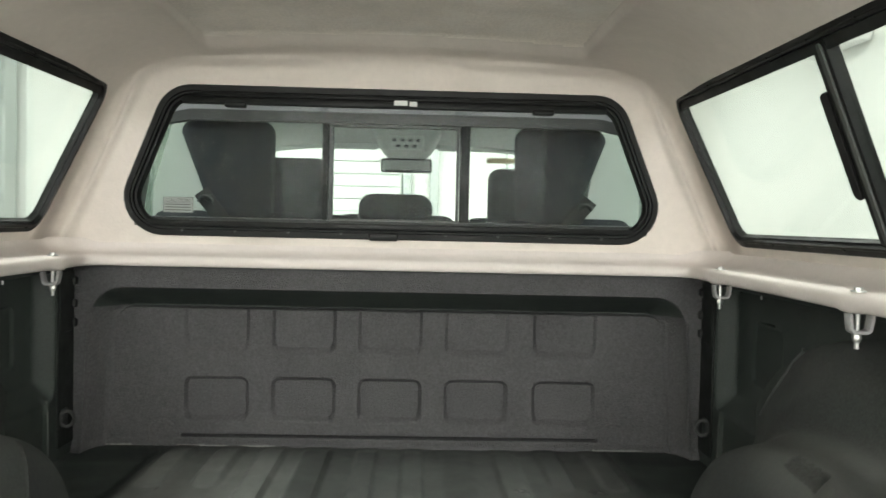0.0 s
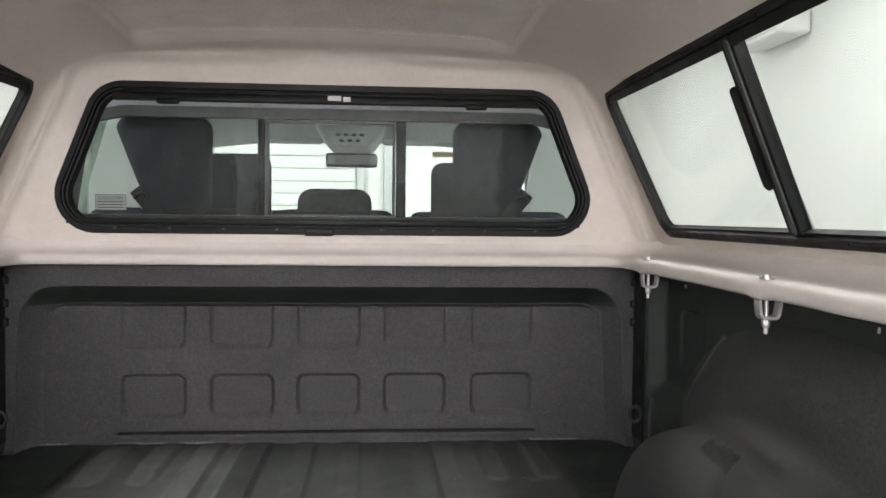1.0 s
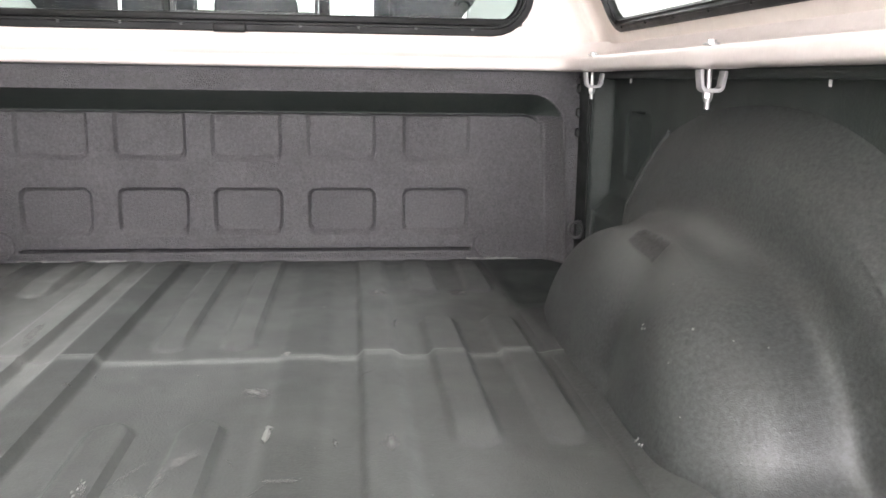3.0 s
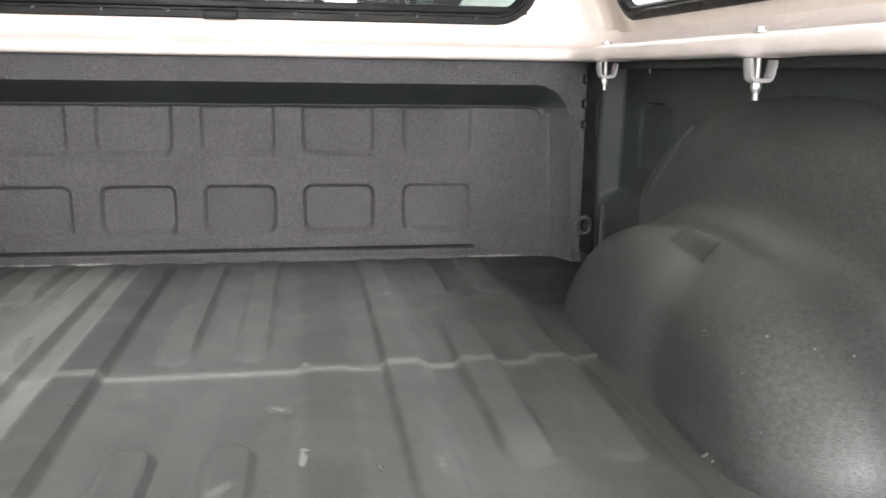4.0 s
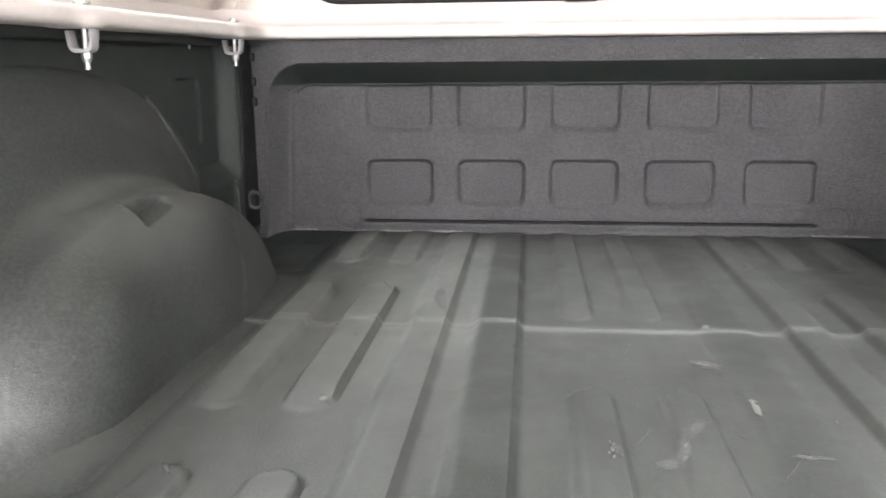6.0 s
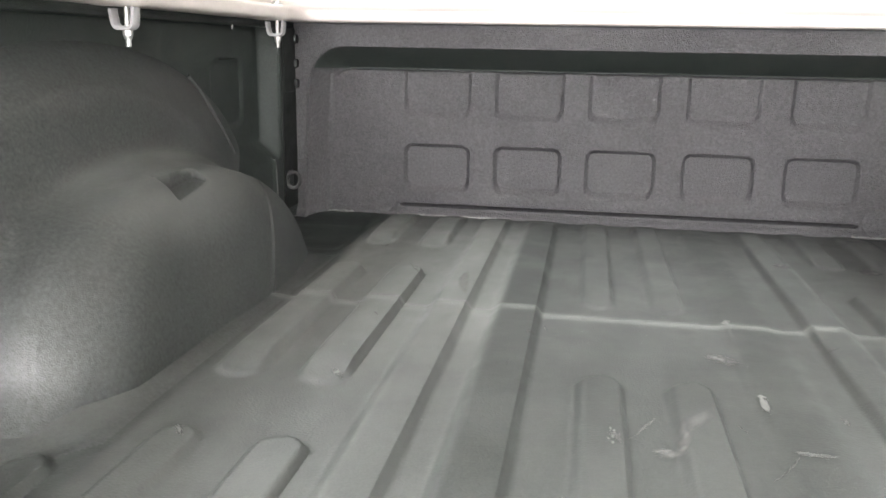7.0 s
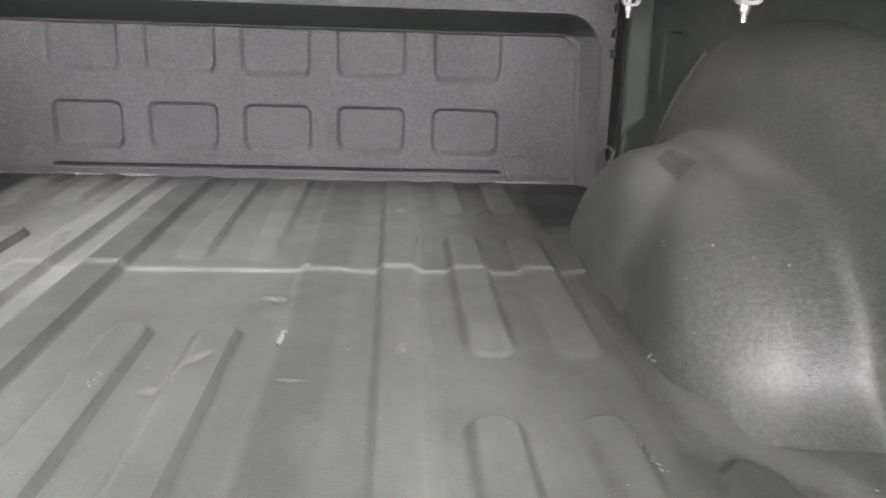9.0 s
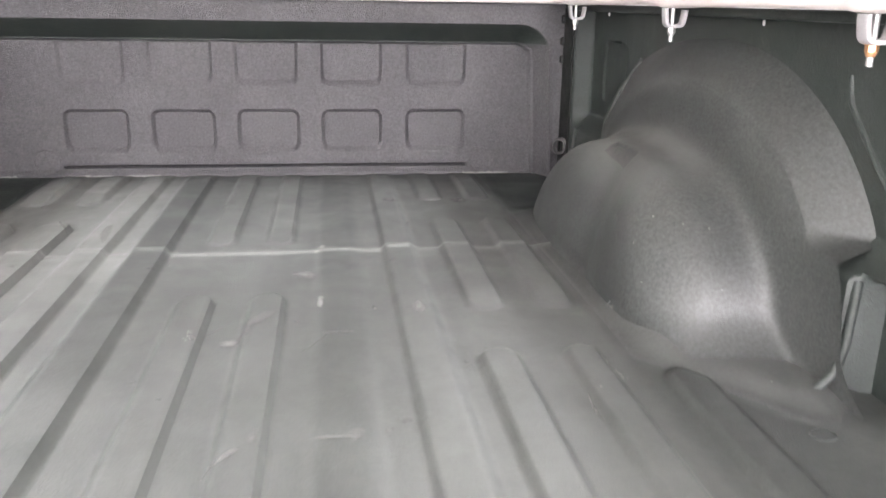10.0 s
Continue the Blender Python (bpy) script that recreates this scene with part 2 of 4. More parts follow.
def add_box(bm, lo, hi, r=0.0, seg=2, turn=None):
    lo, hi = Vector(lo), Vector(hi)
    m = Matrix.Translation((lo + hi) / 2) @ (turn or Matrix()) @ Matrix.Diagonal((*(hi - lo), 1))
    made = bmesh.ops.create_cube(bm, size=1, matrix=m)
    if r > 0:
        edges = list({e for v in made["verts"] for e in v.link_edges})
        bmesh.ops.bevel(bm, geom=edges, offset=r, segments=seg, profile=0.5, affect="EDGES")


def box(name, lo, hi, mat, r=0.0, seg=2, turn=None):
    bm = bmesh.new()
    add_box(bm, lo, hi, r, seg, turn)
    return bm_mesh(name, bm, mat)


def add_rod(bm, a, b, r1, r2=None, seg=12):
    a, b = Vector(a), Vector(b)
    way = b - a
    m = Matrix.Translation((a + b) / 2) @ way.to_track_quat("Z", "Y").to_matrix().to_4x4()
    bmesh.ops.create_cone(bm, cap_ends=True, segments=seg, radius1=r1, radius2=r1 if r2 is None else r2, depth=way.length, matrix=m)


def rod(name, a, b, r, mat, r2=None, seg=12):
    bm = bmesh.new()
    add_rod(bm, a, b, r, r2, seg)
    return bm_mesh(name, bm, mat)


def tube(name, points, r, mat, seg=8, closed=False):
    """A round bar bent along the points."""
    pts = [Vector(p) for p in points]
    rings = []
    n = len(pts)
    for i, p in enumerate(pts):
        a, b = (pts[i - 1], pts[(i + 1) % n]) if closed else (pts[max(i - 1, 0)], pts[min(i + 1, n - 1)])
        q = (b - a).to_track_quat("Z", "Y")
        rings.append([p + q @ Vector((r * math.cos(2 * math.pi * k / seg), r * math.sin(2 * math.pi * k / seg), 0)) for k in range(seg)])
    verts = [v for ring in rings for v in ring]
    faces = []
    for i in range(n if closed else n - 1):
        for k in range(seg):
            j = (i + 1) % n
            faces.append((i * seg + k, i * seg + (k + 1) % seg, j * seg + (k + 1) % seg, j * seg + k))
    if not closed:
        faces += [tuple(range(seg))[::-1], tuple(range((n - 1) * seg, n * seg))]
    return mesh_from(name, [tuple(v) for v in verts], faces, mat)


def rpoly(corners, radius, inset=0.0, n=8):
    """Points of a polygon (anticlockwise) drawn in by inset, with rounded corners."""
    c = [Vector(p) for p in corners]
    k = len(c)
    lines = []
    for i in range(k):
        d = (c[(i + 1) % k] - c[i]).normalized()
        lines.append((c[i] + Vector((-d.y, d.x)) * inset, d))
    moved = []
    for i in range(k):
        (p, d), (q, e) = lines[i - 1], lines[i]
        s = ((q - p).x * e.y - (q - p).y * e.x) / (d.x * e.y - d.y * e.x)
        moved.append(p + d * s)
    out = []
    for i in range(k):
        r = max((radius[i] if hasattr(radius, "__len__") else radius) - inset, 0.006)
        p, d, e = moved[i], lines[i - 1][1], lines[i][1]
        turn = math.acos(max(-1, min(1, d.dot(e))))
        cut = r * math.tan(turn / 2)
        centre = p - d * cut + Vector((-d.y, d.x)) * r
        a0 = math.atan2((p - d * cut - centre).y, (p - d * cut - centre).x)
        for j in range(n + 1):
            a = a0 + turn * j / n
            out.append((centre.x + r * math.cos(a), centre.y + r * math.sin(a)))
    return out


def ring_frame(name, corners, radius, profile, place, mat, closed=True, n=8):
    """A frame round an opening: profile is (inset, height) steps; place maps (a, b, height) to the world."""
    loops = [[place(a, b, h) for a, b in rpoly(corners, radius, inset, n)] for inset, h in profile]
    k = len(loops[0])
    verts = [v for loop in loops for v in loop]
    faces = []
    steps = len(loops)
    for i in range(steps if closed else steps - 1):
        j = (i + 1) % steps
        for q in range(k):
            w = (q + 1) % k
            faces.append((i * k + q, i * k + w, j * k + w, j * k + q))
    return mesh_from(name, verts, faces, mat, sharp=30)


def plate(name, corners, radius, inset, h0, h1, place, mat, n=8):
    """A flat sheet of some thickness with rounded corners."""
    p = rpoly(corners, radius, inset, n)
    k = len(p)
    verts = [place(a, b, h0) for a, b in p] + [place(a, b, h1) for a, b in p]
    faces = [tuple(range(k)), tuple(range(2 * k - 1, k - 1, -1))]
    faces += [(q, k + q, k + (q + 1) % k, (q + 1) % k) for q in range(k)]
    return mesh_from(name, verts, faces, mat, smooth=False)


def sstep(a, b, x):
    t = np.clip((x - a) / (b - a), 0, 1)
    return t * t * (3 - 2 * t)


def sd_rr(x, y, x0, x1, y0, y1, r):
    """Signed distance to a rectangle with rounded corners (minus inside)."""
    qx = np.abs(x - (x0 + x1) / 2) - (x1 - x0) / 2 + r
    qy = np.abs(y - (y0 + y1) / 2) - (y1 - y0) / 2 + r
    return np.hypot(np.maximum(qx, 0), np.maximum(qy, 0)) + np.minimum(np.maximum(qx, qy), 0) - r


# ---- the garage ----
def slab(name, lo, hi, mat, label, category="wall"):
    ob = new(name, box(name, lo, hi, mat))
    return tagged(ob, label, category, kind="structure")


WX, YF, YB = 3.05, 9.6, -8.9
slab("ground", (-WX - 0.2, YB - 6, GROUND - 0.2), (WX + 0.2, YF + 0.2, GROUND), CONCRETE, "smooth grey concrete garage floor under the truck", "floor")
slab("ceiling", (-WX - 0.2, YB - 0.2, CEIL), (WX + 0.2, YF + 0.2, CEIL + 0.15), WHITEWALL, "white painted garage ceiling", "ceiling")
slab("wall_east", (WX, YB, GROUND), (WX + 0.2, YF, CEIL), WHITEWALL, "plain white painted garage wall with an air conditioner")
slab("wall_west", (-WX - 0.2, YB, GROUND), (-WX, YF, CEIL), WHITEWALL, "white garage wall behind a panelled door")
slab("wall_north", (-WX - 0.2, YF, GROUND), (WX + 0.2, YF + 0.2, CEIL), WHITEWALL, "white garage wall ahead of the truck")
# unseen rear wall with an assumed door opening for the fill lamp
for a, b, c, d, nm in ((-WX - 0.2, -2.2, GROUND, CEIL, "wall_south_1"), (2.2, WX + 0.2, GROUND, CEIL, "wall_south_2"), (-2.2, 2.2, 2.3, CEIL, "wall_south_3")):
    slab(nm, (a, YB - 0.2, c), (b, YB, d), WHITEWALL, "unseen white garage wall round an assumed open vehicle door")


def sectional_door():
    door = thing("sectional_door", "white sectional garage door with level panel joints", "garage door", (-WX + 0.05, 4.6, GROUND))
    for i in range(6):
        z0 = 0.465 + 0.497 * (i - 2) + 0.0
        lo, hi = max(z0, GROUND), min(z0 + 0.49, CEIL - 0.06)
        part("panel", box("panel", (-WX + 0.012, 2.2, lo), (-WX + 0.05, 6.15, hi), PANELWHITE, 0.006, 1), door)
    part("track", box("track", (-WX + 0.03, 6.17, GROUND), (-WX + 0.11, 6.36, CEIL - 0.05), RAILGREY, 0.01, 1), door, "grey upright steel door track")
    part("post", box("post", (-WX + 0.02, 6.42, GROUND), (-WX + 0.16, 6.5, CEIL - 0.05), PANELWHITE, 0.01, 1), door)
    return door


def roller_shutter():
    sh = thing("roller_shutter", "white slatted roller shutter across the far wall", "shutter", (0, YF - 0.05, GROUND))
    base = box("slat", (-1.44, -0.012, -0.068), (1.44, 0.012, 0.068), PANELWHITE, 0.008, 2)
    for i in range(23):
        part("slat", base, sh, at=(-1.56, YF - 0.03, GROUND + 0.07 + 0.143 * i))
    for x in (-2.98, -0.06, 0.25, 1.13):
        part("guide", box("guide", (x - 0.05, YF - 0.09, GROUND), (x + 0.05, YF - 0.02, CEIL - 0.02), RAILGREY, 0.01, 1), sh, "grey upright shutter guide")
    return sh


sectional_door()
roller_shutter()


def air_conditioner():
    ac = thing("air_conditioner", "white wall-mounted split air conditioner with a vent slot", "air conditioner", (WX - 0.1, 5.9, 1.9))
    part("casing", box("casing", (WX - 0.22, 5.45, 1.885), (WX - 0.002, 6.2, 2.165), WHITEPLASTIC, 0.035, 4), ac)
    part("vent", box("vent", (WX - 0.2225, 5.52, 1.927), (WX - 0.2, 6.13, 1.939), RAILGREY, 0.003, 1), ac, "grey vent slot")
    part("flap", box("flap", (WX - 0.226, 5.51, 1.895), (WX - 0.218, 6.14, 1.923), WHITEPLASTIC, 0.003, 2), ac)
    return ac


air_conditioner()


# housing for the added, unseen ceiling lamps
def tube_fixture():
    f = thing("added_ceiling_light", "unseen white ceiling light panel with a lit frosted diffuser, added to light bed and walls", "lamp", (0, 0, 0), "garage ceiling lights")
    part("housing", box("housing", (-0.34, -0.64, -0.06), (0.34, 0.64, 0.0), WHITEPLASTIC, 0.01, 2), f)
    part("diffuser", box("diffuser", (-0.31, -0.61, -0.085), (0.31, 0.61, -0.06), TUBE, 0.01, 2), f)
    return f


first = tube_fixture()
first.location = (LAMP_ROWS[0][0], LAMP_ROWS[0][1], CEIL)
for lx, ly, watts in LAMP_ROWS[1:]:
    copy_thing(first, pose(lx, ly, CEIL))

# ---- the truck ----
truck = thing("pickup_truck", "silver pickup truck with a black lined cargo bed", "pickup truck", (0, 1.4, GROUND))
HB, RAIL = 2.296, 0.486
RIBS = [(0.155, 0.225, 0.3, 2.5), (0.275, 0.335, 0.3, 2.5), (0.390, 0.463, 1.20, 1.785), (0.512, 0.582, 1.20, 1.785),
        (0.373, 0.440, 0.3, 1.04), (0.500, 0.560, 0.3, 1.04), (0.388, 0.457, 1.985, 2.5), (0.515, 0.582, 1.985, 2.5),
        (0.028, 0.092, 1.605, 2.5), (0.026, 0.092, 0.3, 1.297), (0.618, 0.684, 0.3, 0.945)]


def skirt_edge(ax, yy):
    """How far a place lies inside the flange round the wheel tub."""
    tail = yy - 0.774 - 1.1 * np.maximum(ax - 0.79, 0)
    a = np.minimum(ax - 0.597, 0.6 * (yy - 0.928 + 1.36 * (ax - 0.642)))
    h = np.clip(0.5 + 0.5 * (tail - a) / 0.03, 0, 1)
    return tail + (a - tail) * h - 0.03 * h * (1 - h)


def floor_height(xx, yy):
    ax = np.abs(xx)
    z = np.full_like(xx, -0.004)
    for x0, x1, y0, y1 in RIBS:
        if y1 - y0 > 2:
            # long ribs: steep towards the middle of the bed, easier slope outwards
            up = sstep(x0 - 0.007, x0 + 0.006, ax) * (1 - sstep(x1 - 0.010, x1 + 0.014, ax))
            if x0 < 0.2:
                # the one on the kerb side is made nearly flat so its edge shades less
                up = np.where(xx > 0, 0.4 * sstep(x0 - 0.024, x0 - 0.004, ax) * (1 - sstep(x1 - 0.025, x1 + 0.01, ax)), up)
            high = np.where(xx > 0, 0.0110, 0.0135)
        else:
            d = sd_rr(ax, yy, x0, x1, y0, y1, (x1 - x0) / 2)
            # the flank away from the light is the steeper one
            mid = (x0 + x1) / 2
            soft = np.where(xx < mid, 0.016, 0.008) if x0 < 0.1 else np.where(ax > mid, 0.012, np.where(xx > 0, 0.013, 0.006))
            if x0 < 0.1:
                soft = np.where(xx < 0, np.where(xx < -mid, 0.016, 0.008), soft)
            up = (1 - sstep(-soft, 0.002, d)) * (0.3 + 0.7 * sstep(y0 - 0.005, y0 + 0.09, yy))
            high = 0.012 if x0 < 0.1 else 0.0105 if y1 < 1.1 else np.where(xx > 0, 0.0110, 0.0145)
        z = np.maximum(z, -0.004 + high * up * (1 - 0.75 * sstep(2.245, 2.335, yy)))
    z += 0.0025 * np.exp(-((yy - 1.557) / 0.008) ** 2)
    # raised skirt round the wheel tub, rolled up against it
    edge = skirt_edge(ax, yy)
    z = np.where(edge > 0, np.maximum(z - 0.010 * sstep(0, 0.02, edge), -0.004), z)
    tub = sd_rr(ax, yy, 0.630, 1.4, 0.998, 1.85, 0.10)
    z += (0.004 * sstep(-0.008, 0.012, edge) + 0.008 * sstep(0.010, 0.07, edge)) * sstep(1.9, 1.82, yy)
    z += 0.010 * np.clip(1 - tub / 0.05, 0, 1) ** 2 * sstep(1.6, 1.2, yy)
    # gutter sunk in the front corners, floor dipped under the headboard, both to deepen the shade
    z -= np.where(xx > 0, 0.010, 0.018) * sstep(0.600, 0.650, ax) * sstep(1.86, 2.02, yy) * sstep(2.335, 2.23, yy)
    z -= 0.004 * sstep(2.20, 2.345, yy)
    z += 0.0012 * np.sin(3.1 * xx + 1.0) * np.sin(4.7 * yy)
    return z


def bed_floor():
    x, y = np.linspace(-0.88, 0.88, 441), np.linspace(0.5, 2.372, 375)
    yy, xx = np.meshgrid(y, x, indexing="ij")
    z = floor_height(xx, yy)
    v = np.stack([xx, yy, z], -1).reshape(-1, 3)
    faces = grid_faces(375, 441)
    me = mesh_from("bed_floor", v, faces, FLOOR)
    me.materials.append(ARCH)
    me.materials.append(LINER)
    mid = v[faces].mean(1)
    flap = (skirt_edge(np.abs(mid[:, 0]), mid[:, 1]) > 0.002).astype(np.int32)
    # front corners take the plain liner so that they read darker
    flap[(flap > 0) & (mid[:, 1] > 1.83)] = 2
    me.polygons.foreach_set("material_index", flap)
    # pale dust tone over the channels and rubbed outer ribs, hardly on the first rib from the middle
    ax = np.abs(xx)
    dust_shade = 0.25 - np.where(xx < 0, 0.17, 0.12) * sstep(0.135, 0.158, ax) * sstep(0.228, 0.212, ax) + sstep(0.215, 0.232, ax) * np.where(xx < 0, 0.10 + 0.50 * sstep(1.15, 1.5, yy), 0.02)
    # the tone drops towards the headboard to paint the shade in front of it
    dust_shade = dust_shade * sstep(0.602, 0.576, ax) * (0.35 + 0.65 * sstep(2.31, 2.14, yy)) + 0.7 * np.exp(-((yy - 1.557) / 0.015) ** 2) * (ax < 0.64)
    # paler skirt behind the tub, so the foot blends with the floor
    dust_shade = dust_shade + 0.45 * sstep(0.0, 0.03, skirt_edge(ax, yy)) * sstep(1.25, 1.05, yy)
    me.attributes.new("dust_shade", "FLOAT", "POINT").data.foreach_set("value", dust_shade.reshape(-1).astype(np.float32))
    ob = part("bed_floor", me, truck, "worn dark grey ribbed steel bed floor with pale scuffs")
    # worn weld bead across the floor
    xs = np.linspace(-0.668, 0.655, 330)
    zs = np.interp(xs, x, z[int(np.argmin(np.abs(y - 1.545)))])
    rng = np.random.default_rng(3)
    wide = 0.0062 + 0.0022 * np.convolve(rng.uniform(-1, 1, 330), np.ones(9) / 4, "same")
    wide = np.clip(wide, 0.003, 0.010)
    rows = []
    for o, h in ((-1.8, -0.001), (-0.8, 0.0013), (0.0, 0.0019), (0.8, 0.0013), (1.8, -0.001)):
        rows.append(np.stack([xs, 1.5575 + o * wide + 0.0015 * np.sin(23 * xs), zs + h], -1))
    part("weld_bead", mesh_from("weld_bead", np.concatenate(rows), grid_faces(5, 330), BEAD), ob, "pale worn weld bead across the floor")
    return ob


def headboard():
    x, z = np.linspace(-0.852, 0.852, 852), np.linspace(-0.036, RAIL, 262)
    zz, uu = np.meshgrid(z, x, indexing="ij")
    # the columns lean with the flared sides
    xx = uu * (1 + 0.05 * (0.43 - zz) / 0.797)
    # the sunk field with its sloping rim, open towards the floor
    flared = np.abs(uu)
    d = sd_rr(flared, zz, -0.797, 0.797, -0.6, 0.43, 0.085)
    ramp = np.clip((0.002 - d) / 0.046, 0, 1)
    # the top of the rim is undercut, the sides slope evenly, and the corners pass from one to the other
    under_cut = np.interp(np.clip(-d / 0.060, 0, 1), [0, 0.05, 0.12, 0.90, 0.955, 1], [0, 0.06, 0.20, 1.62, 1.60, 1])
    even = 0.85 * ramp + 0.15 * sstep(0, 1, ramp)
    qx, qz = np.maximum(flared - 0.712, 0), np.maximum(zz - 0.345, 0)
    top = np.where(qx + qz > 0, qz ** 2 / (qx ** 2 + qz ** 2 + 1e-9), 0)
    depth = 0.06 * (even + (under_cut - even) * top)
    # rolled edges where the sides of the rim begin and end
    flank = sstep(0.74, 0.76, np.abs(xx)) * (zz < 0.36)
    depth -= (0.006 * np.exp(-((d + 0.001) / 0.004) ** 2) + 0.007 * np.exp(-((d + 0.044) / 0.0045) ** 2)) * flank
    cells = np.zeros_like(xx)
    for c in (-0.479, -0.241, -0.004, 0.235, 0.480):
        for z0, z1 in ((0.058, 0.181), (0.250, 0.44)):
            e = sd_rr(xx, zz, c - 0.086, c + 0.086, z0, z1, 0.022)
            soft = 0.008 + 0.012 * sstep(z0 + 0.035, z0 + 0.01, zz)
            cells = np.maximum(cells, (1.0 if z1 < 0.2 else 0.75) * (1 - sstep(-soft, 0.004, e)))
    depth += 0.0145 * cells * sstep(0.376, 0.366, zz)
    for s in (-1, 1):
        rr = np.hypot(xx - s * 0.623, zz - 0.032)
        depth += 0.003 * np.exp(-((rr - 0.035) / 0.003) ** 2)
    depth += 0.032 * np.exp(-((zz - 0.0195) / 0.0026) ** 2) * sstep(0.58, 0.57, np.abs(xx))
    depth -= 0.012 * sstep(0.014, -0.004, zz)
    v = np.stack([xx, HB + depth, zz], -1).reshape(-1, 3)
    faces = grid_faces(262, 852)[:, ::-1]
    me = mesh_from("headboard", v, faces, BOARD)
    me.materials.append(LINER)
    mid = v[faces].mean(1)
    # the undercut band takes the darker liner, standing in for its shade
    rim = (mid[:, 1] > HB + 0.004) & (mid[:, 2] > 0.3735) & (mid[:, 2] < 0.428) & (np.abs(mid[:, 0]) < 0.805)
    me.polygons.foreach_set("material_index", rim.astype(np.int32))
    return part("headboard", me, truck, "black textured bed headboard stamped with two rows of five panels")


def side_wall(s):
    y, z = np.linspace(0.5, 2.372, 313), np.linspace(-0.01, RAIL, 84)
    zz, yy = np.meshgrid(z, y, indexing="ij")
    across, up = np.clip((2.193 - yy) / 0.038, 0, 1), np.clip((zz - 0.150) / 0.050, 0, 1)
    corner = 1 - np.clip(np.hypot(1 - across, 1 - up), 0, 1)
    x = 0.843 + 0.044 * (0.8 * corner + 0.2 * sstep(0, 1, corner))
    # shallow pressed panel in the pocket, and a seam below it
    e = sd_rr(yy, zz, 1.905, 2.062, 0.25, 0.393, 0.02)
    x += 0.005 * sstep(0.004, -0.005, e)
    x -= 0.007 * np.exp(-((yy - 2.135) / 0.006) ** 2) * sstep(0.175, 0.16, zz)
    # below the pocket the side comes forward and ends in a rounded edge
    x -= 0.012 * sstep(1.10, 1.0, yy) * sstep(0.175, 0.155, zz)
    x += 0.05 * sstep(0.866, 0.846, yy) * sstep(0.165, 0.150, zz)
    x = np.where(zz > 0.475, np.minimum(x, 0.845), x)
    v = np.stack([s * x, yy, zz], -1).reshape(-1, 3)
    f = grid_faces(84, 313)
    return part("bed_side", mesh_from("bed_side", v, f if s < 0 else f[:, ::-1], LINER), truck, "black lined inner side of the cargo bed")


TUB = []


